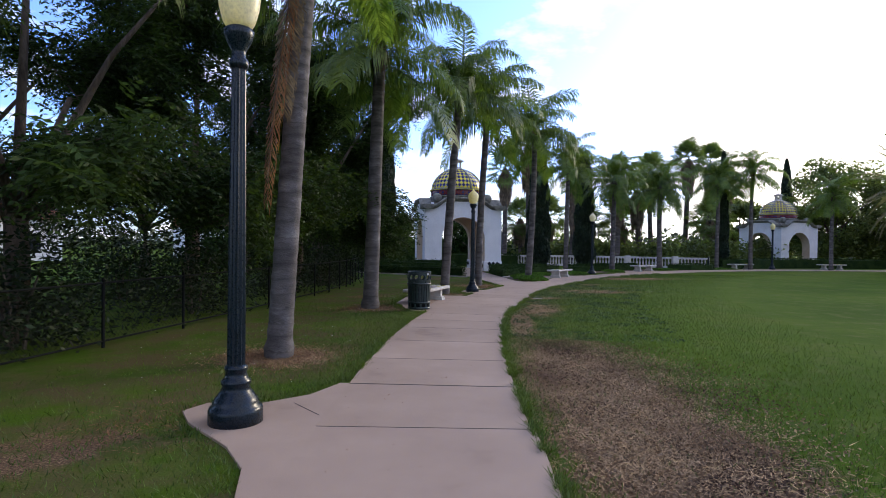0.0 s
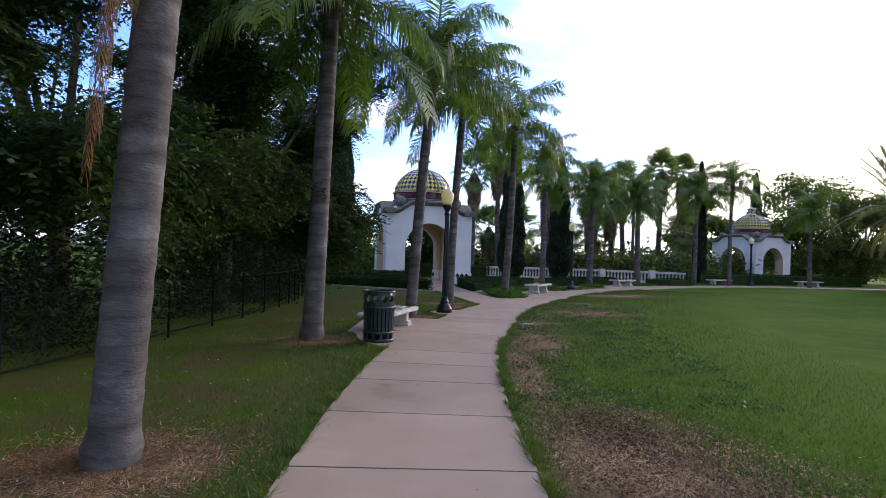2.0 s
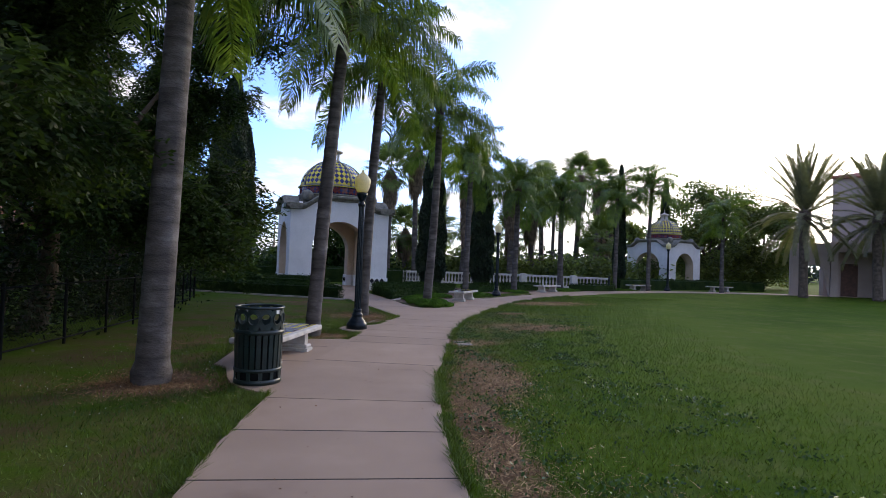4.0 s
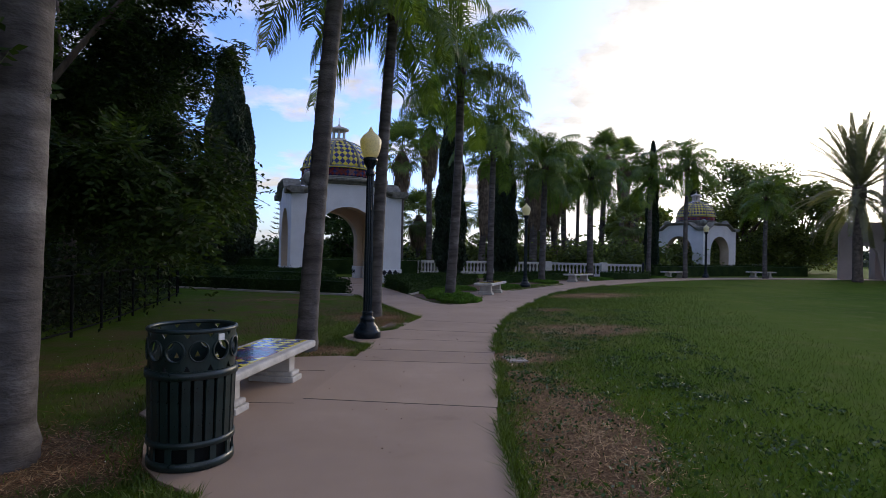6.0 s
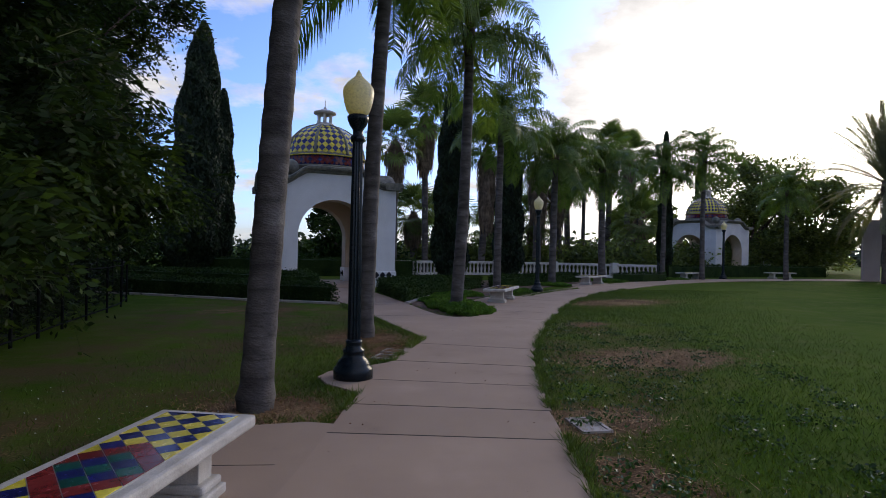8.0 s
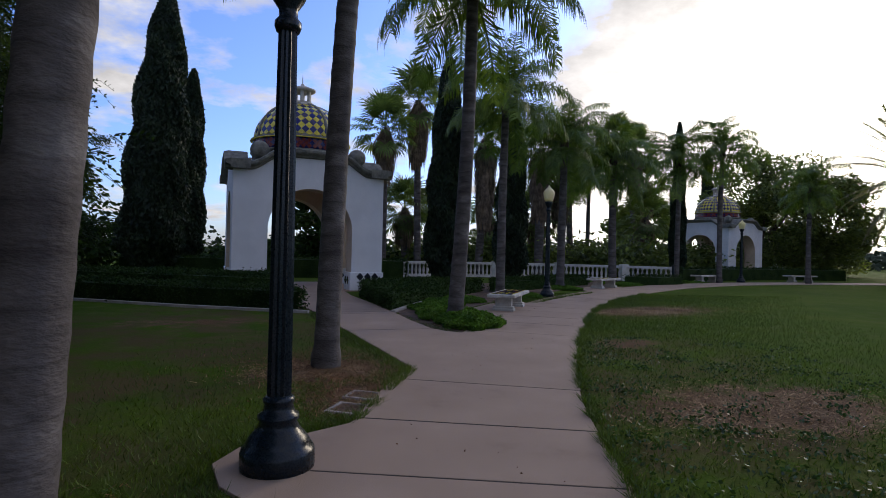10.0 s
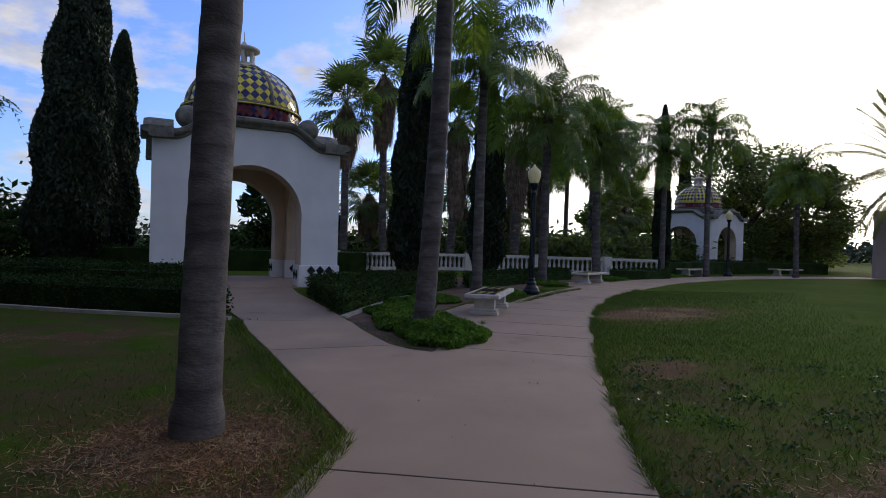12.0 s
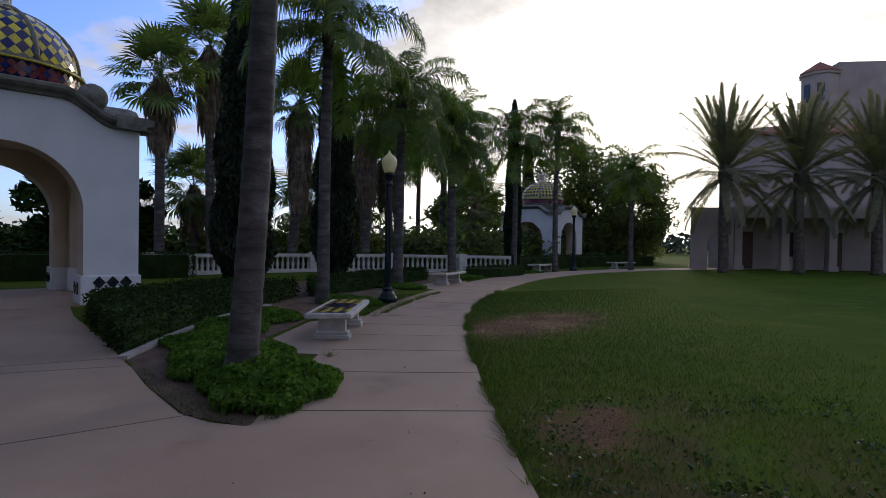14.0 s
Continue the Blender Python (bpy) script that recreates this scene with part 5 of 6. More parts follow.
def norfolk_pine(x, y, height):
    th = thing("norfolk_pine", pose(x, y, -0.1), "thin tiered pine far beyond the pavilion", "pine tree")
    b = bmesh.new()
    tube(b, [(0, 0, 0), (0, 0, height)], [0.14, 0.02], 6)
    part("trunk", b, "bark", th)
    g = random.Random(8)
    for k in range(10):
        z = height * (0.25 + 0.72 * k / 10)
        L = (height - z) * 0.27 + 0.2
        for j in range(7):
            a = 2 * math.pi * j / 7 + k
            b = bmesh.new()
            tube(b, [(0, 0, z), (L * 0.6 * math.cos(a), L * 0.6 * math.sin(a), z + 0.08 * L), (L * math.cos(a), L * math.sin(a), z + 0.3 * L)], [0.03, 0.05, 0.016], 5)
            part("branch", b, "cypress", th)


norfolk_pine(-12.5, 75.0, 7.8)


def hedge(poly, height, seed, label, density=800):
    """A clipped hedge over a polygon: a solid core with a skin of small leaves."""
    g = np.random.default_rng(seed)
    th = thing("hedge", pose(0, 0, 0), label, "hedge")
    cx, cy = sum(p[0] for p in poly) / len(poly), sum(p[1] for p in poly) / len(poly)
    b = bmesh.new()
    inner = [(cx + (x - cx) * 0.97, cy + (y - cy) * 0.97) for x, y in poly]
    prism(b, inner, -0.02, height - 0.06)
    part("core", b, "hedge", th)
    pts = []
    n = len(poly)
    for i in range(n):
        (xa, ya), (xb, yb) = poly[i], poly[(i + 1) % n]
        L = math.hypot(xb - xa, yb - ya)
        k = int(L * height * density)
        t = g.random(k)
        z = g.random(k) * height
        pts.append(np.stack([xa + (xb - xa) * t, ya + (yb - ya) * t, z], 1) + g.normal(size=(k, 3)) * 0.045)
    xs, ys = [p[0] for p in poly], [p[1] for p in poly]
    area = (max(xs) - min(xs)) * (max(ys) - min(ys))
    k = int(area * density)
    q = np.stack([min(xs) + g.random(k) * (max(xs) - min(xs)), min(ys) + g.random(k) * (max(ys) - min(ys)), height + g.normal(size=k) * 0.04], 1)
    inside = np.zeros(k, bool)
    for i in range(n):
        (xa, ya), (xb, yb) = poly[i], poly[(i + 1) % n]
        cross = ((ya > q[:, 1]) != (yb > q[:, 1])) & (q[:, 0] < (xb - xa) * (q[:, 1] - ya) / (yb - ya + 1e-9) + xa)
        inside ^= cross
    q = q[inside]
    q[:, 2] += 0.05 * np.sin(q[:, 0] * 2.1) * np.cos(q[:, 1] * 1.7)
    pts.append(q)
    part("foliage", leaf_mesh("foliage", np.concatenate(pts), 0.043, "hedge", 0.4, seed, 1.5), None, th)


hedge([(-1.1, 29.25), (-1.55, 30.3), (-4.1, 31.4), (-7.2, 32.6), (-13.5, 35.0), (-13.5, 33.9), (-7.0, 31.5), (-3.85, 30.15)], 0.46, 1, "low clipped green hedge along the lawn")
hedge([(-1.75, 30.75), (-2.5, 33.6), (-4.6, 33.4), (-13.5, 36.8), (-13.5, 35.3), (-7.2, 32.9), (-4.1, 31.7)], 0.66, 2, "taller clipped hedge before the pavilion")
hedge([(0.84, 29.35), (0.45, 31.0), (0.0, 33.4), (0.75, 35.3), (2.4, 36.4), (4.3, 36.2), (3.4, 34.6), (2.0, 32.45), (1.3, 30.6)], 0.42, 3, "clipped green hedge beside the walk")
hedge([(4.6, 35.9), (4.9, 37.6), (7.3, 40.3), (9.6, 42.2), (10.4, 41.5), (8.2, 39.5), (6.4, 37.4)], 0.4, 4, "clipped green hedge before the balustrade")
hedge([(17.5, 46.0), (18.0, 47.2), (23.5, 51.0), (28, 53.0), (33.5, 53.2), (33.5, 52.0), (28.0, 51.6), (22.5, 49.0)], 0.75, 5, "clipped hedge before the far pavilion", 200)
hedge([(-11.0, 42.3), (-11.0, 43.3), (2.0, 45.6), (2.0, 44.6)], 0.9, 6, "clipped hedge behind the pavilion", 300)
hedge([(12.6, 42.6), (13.6, 43.6), (16.4, 44.0), (16.0, 43.2), (14.2, 42.2)], 0.42, 7, "low clipped hedge by the bollard", 300)


def cover_patch(cx, cy, rx, ry, seed, n, z=0.14):
    g = np.random.default_rng(seed)
    n = n * 2
    a, r = g.random(n) * 2 * np.pi, np.sqrt(g.random(n))
    edge = 1 + 0.1 * np.sin(a * 3 + seed) + 0.06 * np.sin(a * 7)
    x, y = cx + rx * r * edge * np.cos(a), cy + ry * r * edge * np.sin(a)
    zz = z * (1 - r ** 3 * 0.6) * g.random(n) ** 0.7 * (0.75 + 0.25 * np.sin(x * 9) * np.cos(y * 8)) + 0.005
    ob = part("groundcover", leaf_mesh("groundcover", np.stack([x, y, zz], 1), 0.044, "cover", 0.8, seed, 1.6), None)
    tagged(ob, "bright green leafy groundcover round a palm trunk", "groundcover", kind="stuff")


cover_patch(2.3, 27.0, 0.66, 0.8, 1, 6500, 0.27)
cover_patch(2.05, 28.5, 0.72, 1.1, 2, 5600, 0.22)
cover_patch(1.95, 29.8, 0.62, 0.9, 5, 3600, 0.16)
cover_patch(2.25, 31.0, 0.55, 1.0, 8, 3600, 0.16)
cover_patch(3.0, 32.4, 0.6, 1.1, 9, 3800, 0.12)
cover_patch(5.1, 34.4, 0.7, 1.2, 3, 4000)
cover_patch(8.0, 38.3, 0.7, 1.0, 4, 3500)
cover_patch(12.3, 42.0, 0.9, 1.0, 6, 3000)
cover_patch(17.2, 45.0, 1.2, 0.6, 7, 2500)

# ---- fence and what lies beyond on the left ----
fence = thing("fence", pose(0, 0, 0), "dark chain-link fence under the trees", "fence")
FL = smooth_line([(-5.6, -6, 0), (-5.2, 6, 0), (-4.95, 14, 0), (-4.95, 20, 0), (-5.5, 24, 0), (-6.6, 29, 0), (-9.5, 33.4, 0)], 4)
for k, p in enumerate(FL):
    b = bmesh.new()
    lathe(b, [(0.025, -0.05), (0.025, 1.05), (0.005, 1.08)], 8)
    part("post", b, "fence", fence).location = p
for za in (0.08, 1.0):
    b = bmesh.new()
    tube(b, [p + Vector((0, 0, za)) for p in FL], [0.016] * len(FL), 6)
    part("rail", b, "fence", fence)
verts, faces = [], []
for p, q in zip(FL, FL[1:]):
    L = (q - p).length
    n = int(L / 0.09)
    for i in range(n):
        for sgn in (-1, 1):
            a = p.lerp(q, i / n) + Vector((0, 0, 0.08))
            t2_ = min(max(i / n + sgn * 0.92 / L, 0), 1)
            hgt = abs(t2_ - i / n) * L
            c = p.lerp(q, t2_) + Vector((0, 0, 0.08 + hgt))
            k = len(verts)
            verts += [a, a + Vector((0, 0, 0.007)), c + Vector((0, 0, 0.007)), c]
            faces.append((k, k + 1, k + 2, k + 3))
me = bpy.data.meshes.new("mesh")
me.from_pydata([tuple(v) for v in verts], [], faces)
part("wire_mesh", finish(me, "fence", False), None, fence, "chain-link wire")


def far_house(x, y, w, d, h, yaw):
    th = thing("house", pose(x, y, -0.05, 0, 0, yaw), "white house glimpsed beyond the trees", "house", "houses beyond the trees")
    b = bmesh.new()
    bx(b, -w / 2, -d / 2, 0, w / 2, d / 2, h)
    part("wall", b, "house_white", th)
    b = bmesh.new()
    prof = [(-d / 2 - 0.3, h), (0, h + 1.4), (d / 2 + 0.3, h), (d / 2 + 0.3, h + 0.12), (0, h + 1.55), (-d / 2 - 0.3, h + 0.12)]
    lo = [b.verts.new((-w / 2 - 0.3, y_, z_)) for y_, z_ in prof]
    hi = [b.verts.new((w / 2 + 0.3, y_, z_)) for y_, z_ in prof]
    b.faces.new(lo), b.faces.new(hi[::-1])
    for i in range(6):
        b.faces.new((lo[i], lo[(i + 1) % 6], hi[(i + 1) % 6], hi[i]))
    part("roof", b, "roof", th)
    for sx in (-0.3, 0.0, 0.3):
        b = bmesh.new()
        bx(b, sx * w - 0.5, -d / 2 - 0.03, 0.9, sx * w + 0.5, -d / 2 + 0.02, 2.1)
        part("window", b, "dark_glass", th)


far_house(-40, 38, 10, 8, 3.2, 62)
far_house(-26, 52, 9, 8, 3.0, 42)

# ---- church-like building on the right ----
bld = thing("building", pose(32.2, 47.6, -0.02, 0, 0, -32), "pinkish stucco building with an arcaded porch and a tower", "building")
b = bmesh.new()
# wing wall with an arched opening
xs = [0, 0.95] + [1.6 + 0.65 * math.sin(math.pi * k / 20) for k in range(-10, 11)] + [2.25, 2.6]
rows = []
for x in xs:
    inside = abs(x - 1.6) <= 0.65
    z0 = (1.75 + math.sqrt(max(0.65 ** 2 - (x - 1.6) ** 2, 0))) if inside else 0.0
    rows.append([b.verts.new((x, y, z)) for y in (0, 0.5) for z in (z0, 4.1)])
for p, q in zip(rows, rows[1:]):
    if (q[0].co - p[0].co).length < 1e-6:
        continue
    b.faces.new((p[0], q[0], q[1], p[1]))
    b.faces.new((p[2], p[3], q[3], q[2]))
    b.faces.new((p[1], q[1], q[3], p[3]))
    b.faces.new((p[0], p[2], q[2], q[0]))
b.faces.new((rows[0][0], rows[0][1], rows[0][3], rows[0][2]))
part("wing_wall", b, "building", bld, "wing wall with an arched opening")
b = bmesh.new()
bx(b, 2.6, 2.6, 0, 34, 4.6, 4.2)
part("porch_wall", b, "building", bld)
b = bmesh.new()
bx(b, 2.6, -0.1, 3.45, 34, 2.596, 4.18)
part("porch_beam", b, "building", bld)
for i in range(11):
    b = bmesh.new()
    x = 2.9 + 2.9 * i
    bx(b, x - 0.25, 0, 0, x + 0.25, 0.5, 3.48, 0.03)
    bx(b, x - 0.32, -0.07, 3.2, x + 0.32, 0.57, 3.42, 0.02)
    bx(b, x - 0.32, -0.07, 0, x + 0.32, 0.57, 0.3, 0.02)
    part("column", b, "building", bld)
for i in range(10):
    x = 4.3 + 2.9 * i
    b = bmesh.new()
    if i % 2 == 0:
        bx(b, x - 0.55, 2.54, 0.02, x + 0.55, 2.64, 2.6, 0.02)
        part("door", b, "door_wood", bld, "brown wooden door")
    else:
        bx(b, x - 0.4, 2.54, 0.9, x + 0.4, 2.64, 2.6, 0.02)
        part("window", b, "dark_glass", bld, "dark window")
b = bmesh.new()
prism(b, [(3.4, 4.604), (34, 4.604), (34, 9.6), (7.5, 9.6)], 0, 9.7)
part("upper_wall", b, "building", bld)
b = bmesh.new()
eave = [b.verts.new(v) for v in ((3.0, 4.2, 9.7), (34.4, 4.2, 9.7), (34.4, 9.8, 9.7), (7.2, 9.8, 9.7))]
edge = [b.verts.new((v.co.x, v.co.y, 9.86)) for v in eave]
ridge = [b.verts.new((9.5, 7.6, 11.1)), b.verts.new((34.4, 7.2, 11.1))]
b.faces.new(eave[::-1])
for i in range(4):
    b.faces.new((eave[i], eave[(i + 1) % 4], edge[(i + 1) % 4], edge[i]))
b.faces.new((edge[0], edge[1], ridge[1], ridge[0])), b.faces.new((edge[1], edge[2], ridge[1]))
b.faces.new((edge[2], edge[3], ridge[0], ridge[1])), b.faces.new((edge[3], edge[0], ridge[0]))
part("roof", b, "roof", bld, "red clay tile roof")
b = bmesh.new()
lathe(b, [(1.6, 0.0), (1.6, 17.9), (1.75, 18.0), (1.75, 18.2), (0.1, 19.3)], 8, 0, 17.4, 19.0)
part("tower", b, "building", bld, "octagonal tower")
b = bmesh.new()
lathe(b, [(1.79, 18.21), (1.79, 18.3), (0.1, 19.42)], 8, 0, 17.4, 19.0)
part("tower_roof", b, "roof", bld, "red tiled tower roof")
b = bmesh.new()
bx(b, 18.7, 18.2, 0, 23.2, 22.5, 19.2, 0.05)
part("stair_block", b, "building", bld, "square block beside the tower")
b = bmesh.new()
bx(b, 23.2, 18.6, 0, 28.0, 22.5, 17.6, 0.05)
part("rear_block", b, "building", bld)
for a in (-1.963, -2.749):
    b = bmesh.new()
    x, y = 17.4 + 1.49 * math.cos(a), 19.0 + 1.49 * math.sin(a)
    bx(b, -0.3, -0.06, 0, 0.3, 0.06, 1.7)
    o = part("window", b, "dark_glass", bld, "tall tower window")
    o.matrix_basis = pose(x, y, 15.4, 0, 0, math.degrees(a) + 90)

# parked car far off
car = thing("pickup_truck", pose(40.5, 66.5, 0, 0, 0, 30), "white pickup truck parked beyond the lawn", "car")
b = bmesh.new()
bx(b, -2.5, -0.9, 0.45, 2.5, 0.9, 1.05, 0.1)
bx(b, -0.6, -0.8, 1.0, 1.3, 0.8, 1.7, 0.15)
part("body", b, "car", car, "white painted body")
b = bmesh.new()
bx(b, -0.5, -0.82, 1.12, 1.2, 0.82, 1.55, 0.05)
part("window", b, "dark_glass", car)
for x in (-1.6, 1.6):
    for y in (-0.82, 0.82):
        b = bmesh.new()
        lathe(b, [(0.2, -0.1), (0.36, -0.1), (0.36, 0.1), (0.2, 0.1)], 18)
        part("wheel", b, "rubber", car).matrix_basis = pose(x, y, 0.36, 90, 0, 0)

# far woods on the slopes all round
g = np.random.default_rng(77)
pts = []
for k in range(900):
    a = g.random() * 2 * np.pi
    d = 85 + 60 * g.random()
    s = 2.0 + 2.5 * g.random()
    hh = 1.2 + 1.3 * g.random()
    c = np.array([10 + d * math.sin(a), 25 + d * math.cos(a), hh])
    pts.append(c + g.normal(size=(26, 3)) * np.array([s, s, hh * 0.55]))
pts = np.concatenate(pts)
pts[:, 2] = np.abs(pts[:, 2])
tagged(part("far_woods", leaf_mesh("far_woods", pts, 0.9, "far_hill", 0.2, 9, 1.3), None), "low dark woods in the distance", "woods", kind="stuff")

# shrubs behind the balustrade
for i, (x, y, r, h) in enumerate(((3.5, 51, 2.0, 2.2), (7, 52, 2.2, 2.6), (10.5, 52, 2.2, 2.4), (14, 50, 2.2, 2.6), (17, 50.5, 2.0, 2.8), (20, 54, 2.4, 2.8), (0, 53, 2.4, 2.0), (18.5, 59, 3, 2.8), (12, 60, 3, 2.8), (5, 60, 3, 2.8), (24.5, 55.5, 1.8, 2.6), (-15, 37.5, 2.5, 4.0), (-13, 43, 2.4, 3.6), (-18, 41, 3, 4.5), (-7, 48, 2.2, 1.8), (-16, 33, 2.2, 2.6))):
    th = thing("shrub", pose(x, y, 0), "dense dark green shrub beyond the lawn", "shrub", "shrubs beyond the lawn")
    q = g.normal(size=(2600, 3)) * np.array([r * 0.5, r * 0.5, h * 0.22]) + np.array([0, 0, h * 0.36])
    q[:, 2] = np.abs(q[:, 2])
    part("foliage", leaf_mesh("foliage", q, 0.2, "hedge" if x < 1 else "leaf_far", 0.2, 300 + i, 1.8), None, th)
    shrub_stems(th, r * 0.4, h * 0.6, 60 + i)

# ---- grass ----
def path_side(n, reach, seed):
    """Random points on the lawn near the path, none on the paving."""
    q = np.random.default_rng(seed)
    y = q.uniform(1.5, 36, n)
    x = np.interp(y, [p.y for p in RIGHT], [p.x for p in RIGHT])
    side = q.random(n) < 0.55
    off = reach * (1 - np.sqrt(1 - q.random(n) ** 1.35))
    return x, y, side, off, q


def in_any(x, y, polys):
    hit = np.zeros(len(x), bool)
    for poly in polys:
        ins = np.zeros(len(x), bool)
        n = len(poly)
        for i in range(n):
            (xa, ya), (xb, yb) = poly[i], poly[(i + 1) % n]
            ins ^= ((ya > y) != (yb > y)) & (x < (xb - xa) * (y - ya) / (yb - ya + 1e-9) + xa)
        hit |= ins
    return hit


def in_patch(x, y, k_min=0.6):
    m = np.zeros(len(x))
    for px, py, a, b_, turn, k in PATCHES:
        if k < k_min:
            continue
        c, s_ = math.cos(radians(turn)), math.sin(radians(turn))
        u, v = ((x - px) * c + (y - py) * s_) / a, (-(x - px) * s_ + (y - py) * c) / b_
        m = np.maximum(m, 1 - np.sqrt(u * u + v * v))
    return m


BEDS = [[(2.0, 25.9), (0.9, 29.1), (0.2, 33.2), (0.9, 36), (6, 37), (3.5, 31.5), (3.1, 27.6)], [(-0.95, 28.95), (-2.7, 34.2), (-14, 37), (-14, 33.6), (-3.83, 29.85)]]
x, y, side, off, q = path_side(320000, 6.5, 3)
gx = np.where(side, x + off, x - WIDTH * 1.03 - off * 0.62)
keep = ~in_any(gx, y, pad_lists + BEDS)
pm = in_patch(gx, y)
keep &= q.random(len(gx)) > np.clip(pm * 2.6, 0, 0.93)
thin = np.zeros(len(gx))
for px, py, a, b_, turn in DRY:
    c, s_ = math.cos(radians(turn)), math.sin(radians(turn))
    u, v = ((gx - px) * c + (y - py) * s_) / a, (-(gx - px) * s_ + (y - py) * c) / b_
    thin = np.maximum(thin, 1.2 - np.sqrt(u * u + v * v))
keep &= q.random(len(gx)) > np.clip(thin, 0, 0.6)
base = np.stack([gx, y, np.full(len(gx), -0.025)], 1)[keep]
tagged(part("grass", blade_mesh("grass", base, 0.038, "blade", 4, 0.55, 0.0045), None), "short green grass blades on the lawn", "grass", kind="stuff")
# longer tufts along the paving's edge
x, y, side, off, q = path_side(34000, 0.16, 6)
gx = np.where(side, x + off - 0.02, x - WIDTH * 1.005 - off + 0.02)
clump = np.sin(y * 5.1) + np.sin(y * 11.7 + 1) + np.sin(y * 2.3)
keep = ~in_any(gx, y, pad_lists + BEDS) & (clump > -0.6)
base = np.stack([gx, y, np.full(len(gx), -0.02)], 1)[keep]
tagged(part("grass", blade_mesh("grass", base, 0.075, "blade", 5, 0.7, 0.005), None), "ragged grass tufts along the path's edge", "grass", kind="stuff")
# broad-leaved weeds in loose clumps between the bare patches
q = np.random.default_rng(17)
wy = q.uniform(10.5, 25.5, 300)
wx = np.interp(wy, [p.y for p in RIGHT], [p.x for p in RIGHT]) + 0.1 + 3.4 * q.random(300) ** 1.3
heap = []
for cx, cy in zip(wx, wy):
    k = int(q.integers(14, 46))
    c = q.normal(size=(k, 3)) * np.array([0.13, 0.1, 0.0]) * q.uniform(0.6, 1.5)
    c[:, 2] = -0.012 + 0.03 * q.random(k)
    heap.append(c + np.array([cx, cy, 0]))
heap = np.concatenate(heap)
heap = heap[heap[:, 0] > np.interp(heap[:, 1], [p.y for p in RIGHT], [p.x for p in RIGHT]) + 0.02]
tagged(part("weeds", leaf_mesh("weeds", heap, 0.028, "weed", 0.35, 6, 1.4), None), "low broad-leaved weeds in the thin turf", "weeds", kind="stuff")
# dry straw on the bare patches
q = np.random.default_rng(12)
bits = []
for px, py, a, b_, turn, k in PATCHES:
    if k < 0.85:
        continue
    n = int((9000 if k >= 1.0 else 3600) * a * b_)
    u, v = q.normal(size=n) * 0.55 * a, q.normal(size=n) * 0.55 * b_
    c, s_ = math.cos(radians(turn)), math.sin(radians(turn))
    bits.append(np.stack([px + u * c - v * s_, py + u * s_ + v * c, np.full(n, -0.02)], 1))
bits = np.concatenate(bits)
on = in_any(bits[:, 0], bits[:, 1], pad_lists) | ((bits[:, 0] < np.interp(bits[:, 1], [p.y for p in RIGHT], [p.x for p in RIGHT])) & (bits[:, 0] > np.interp(bits[:, 1], [p.y for p in RIGHT], [p.x for p in RIGHT]) - 2.05))
tagged(part("straw", blade_mesh("straw", bits[~on], 0.017, "straw", 8, 2.8, 0.005), None), "dry straw and mulch on bare soil", "straw", kind="stuff")
# bark crumbs and clods on the large mulched patch
q = np.random.default_rng(31)
n = 30000
t, r = q.random(n), q.normal(size=n)
cy = 4.0 + 6.4 * t
cx = np.interp(cy, [p.y for p in RIGHT], [p.x for p in RIGHT]) + 0.25 + (0.75 + 0.5 * np.sin(t * 3.0)) * (1 + 0.55 * r)
on = cx > np.interp(cy, [p.y for p in RIGHT], [p.x for p in RIGHT]) + 0.12
c = np.stack([cx, cy, -0.018 + 0.012 * q.random(n)], 1)[on]
tagged(part("bark_crumbs", leaf_mesh("bark_crumbs", c, 0.018, "crumb", 0.1, 32, 1.3, 1.1), None), "brown bark crumbs strewn on bare soil", "mulch", kind="stuff")
# rust-brown leaf litter round the palms' feet
q = np.random.default_rng(41)
heap = []
for px, py, rad, n in ((-2.15, 8.15, 0.5, 2600), (-2.38, 14.45, 0.5, 1500), (-0.95, 18.65, 0.5, 2000), (-0.08, 23.2, 0.55, 2600), (0.3, 21.8, 0.42, 2000), (0.5, 22.4, 0.3, 700), (-2.2, 5.0, 0.35, 400)):
    c = q.normal(size=(n, 3)) * rad
    c[:, 2] = -0.02 + 0.012 * q.random(n)
    heap.append(c + np.array([px, py, 0]))
heap = np.concatenate(heap)
rx = np.interp(heap[:, 1], [p.y for p in RIGHT], [p.x for p in RIGHT])
heap = heap[~in_any(heap[:, 0], heap[:, 1], pad_lists) & (heap[:, 0] < rx - WIDTH * 1.02)]
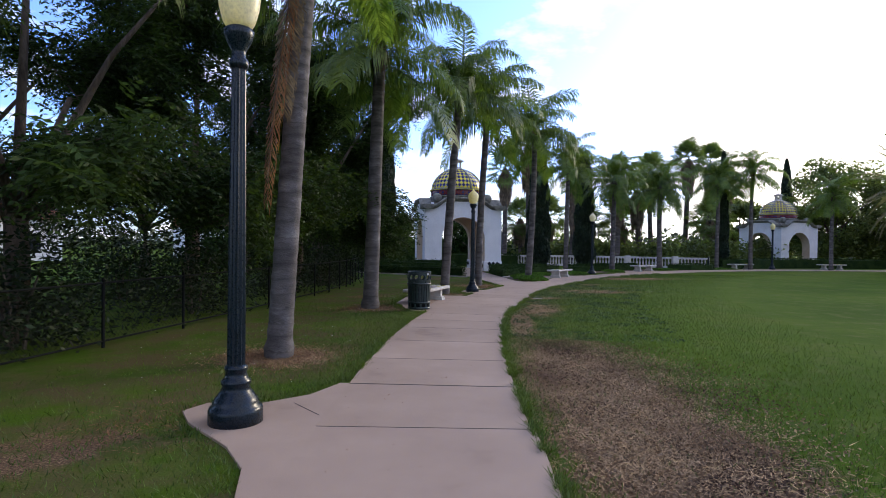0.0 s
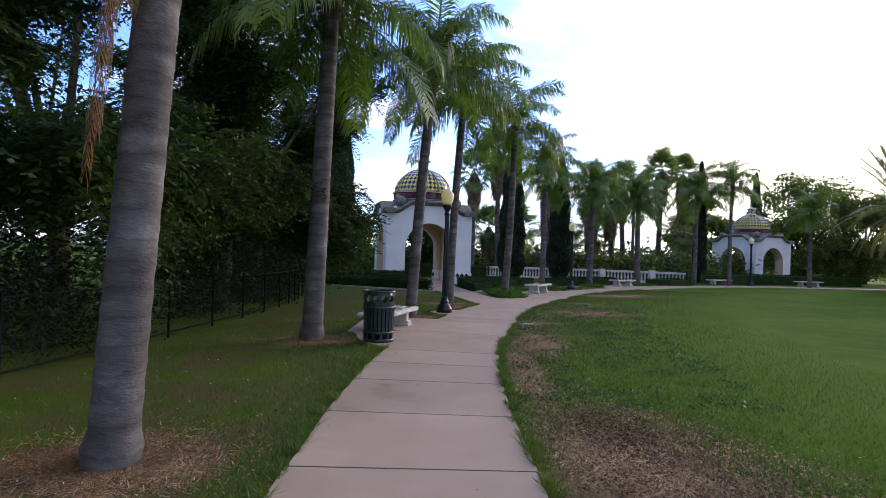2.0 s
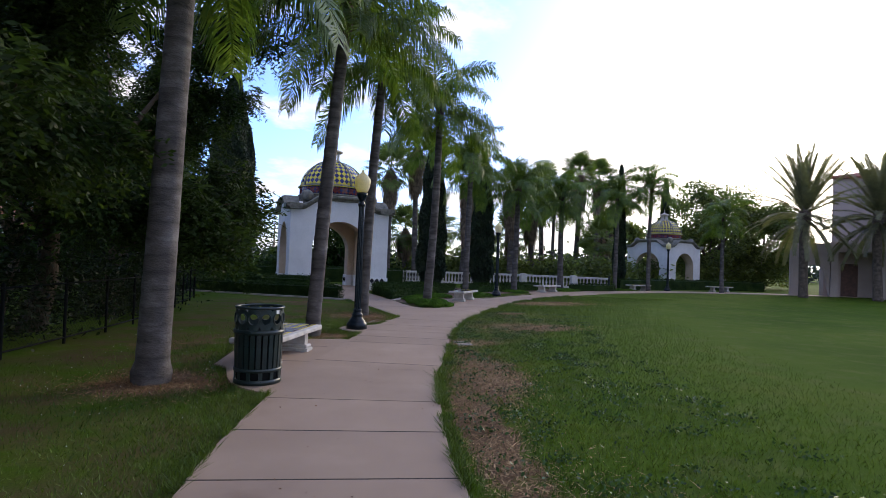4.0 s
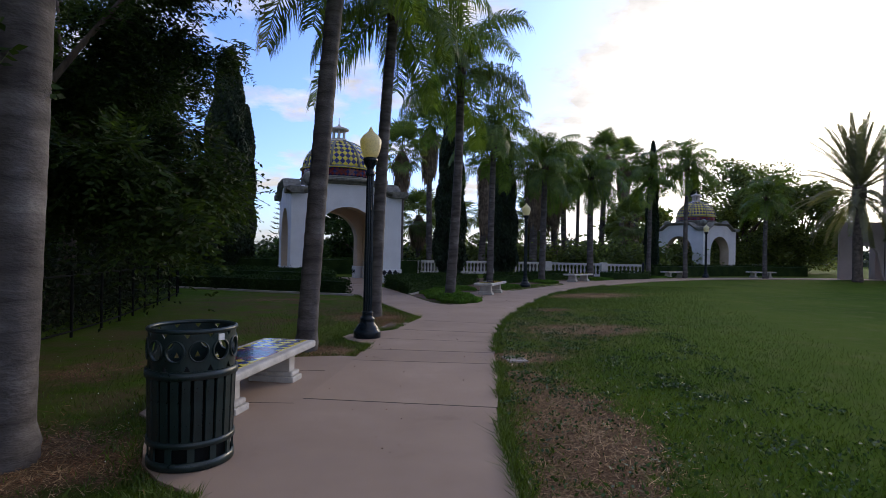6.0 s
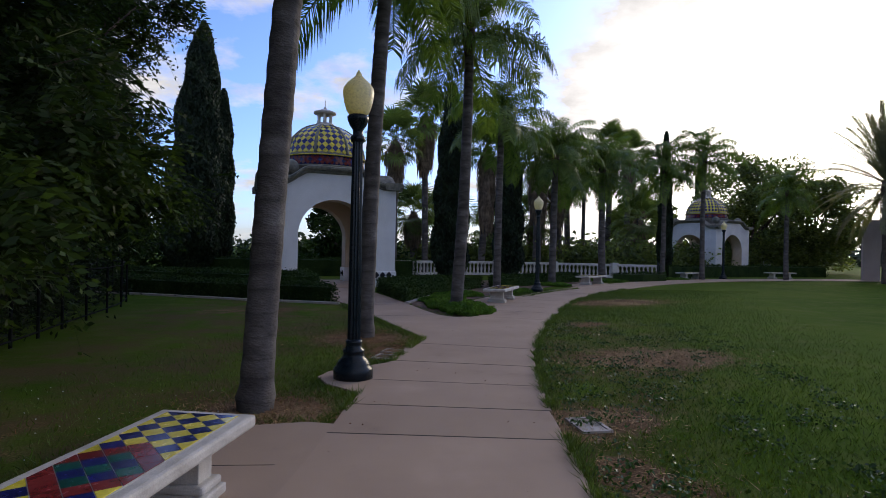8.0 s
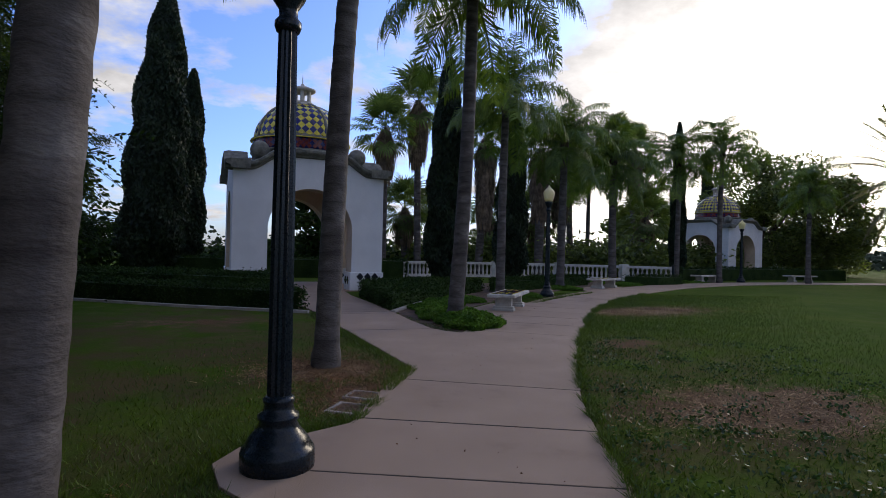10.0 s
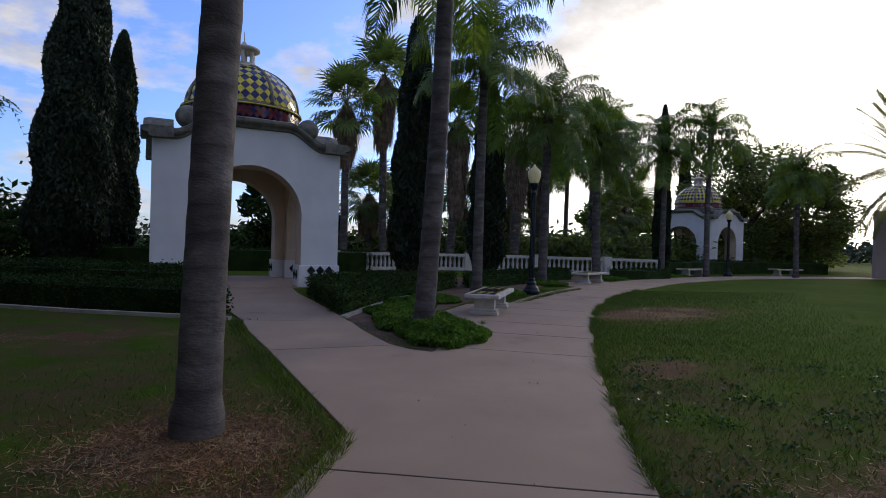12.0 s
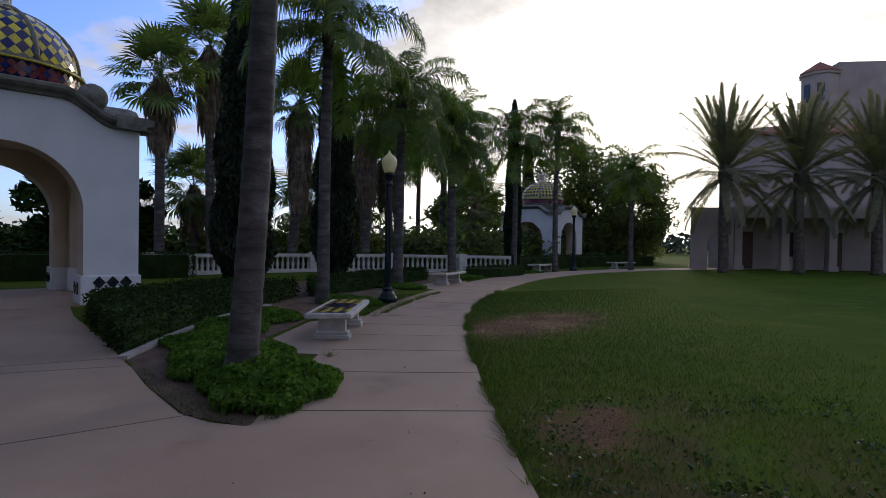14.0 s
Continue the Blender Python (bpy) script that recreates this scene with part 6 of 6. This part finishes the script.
tagged(part("leaf_litter", blade_mesh("leaf_litter", heap, 0.022, "litter", 42, 2.6, 0.004), None), "rust-brown dry litter round the palms", "leaf litter", kind="stuff")
# specks and fallen bits on the paving
sy = q.uniform(4, 31, 260)
sx = np.interp(sy, [p.y for p in RIGHT], [p.x for p in RIGHT]) - 0.05 - (WIDTH - 0.1) * q.random(260) ** 0.8
tagged(part("fallen_bits", leaf_mesh("fallen_bits", np.stack([sx, sy, np.full(260, 0.004)], 1), 0.011, "litter", 0.0, 43, 1.4, 1.2), None), "small fallen leaf bits on the paving", "leaf litter", kind="stuff")
# rank grass that leans over the pads' edges
tufts = []
for poly, amount in ((pad_lists[0], 90), (pad_lists[1], 140), (pad_lists[2], 240), (pad_lists[3][:10], 420)):
    for (xa, ya), (xb, yb) in zip(poly, poly[1:]):
        L = math.hypot(xb - xa, yb - ya)
        n = int(amount * L)
        t = q.random(n)
        k = 0.05 + 0.09 * np.abs(q.normal(size=n))
        tufts.append(np.stack([xa + (xb - xa) * t - (yb - ya) / L * k, ya + (yb - ya) * t + (xb - xa) / L * k, np.full(n, -0.02)], 1))
        tufts.append(np.stack([xa + (xb - xa) * t + (yb - ya) / L * k, ya + (yb - ya) * t - (xb - xa) / L * k, np.full(n, -0.02)], 1))
tufts = np.concatenate(tufts)
rx = np.interp(tufts[:, 1], [p.y for p in RIGHT], [p.x for p in RIGHT])
tufts = tufts[~in_any(tufts[:, 0], tufts[:, 1], pad_lists + BEDS) & (tufts[:, 0] < rx - WIDTH * 1.01)]
tagged(part("grass", blade_mesh("grass", tufts, 0.058, "blade", 44, 0.6, 0.005), None), "rank grass along the edge of the paving", "grass", kind="stuff")
# tiny white clover flowers
q = np.random.default_rng(21)
fx, fy = np.concatenate([q.uniform(-4.5, -1.2, 260), q.uniform(3, 8, 24)]), np.concatenate([q.uniform(6, 20, 260), q.uniform(20, 26, 24)])
tagged(part("clover", leaf_mesh("clover", np.stack([fx, fy, np.full(len(fx), 0.015)], 1), 0.013, "white_flower", 0.2, 3, 1.0), None), "tiny white clover flowers in the grass", "flowers", kind="stuff")
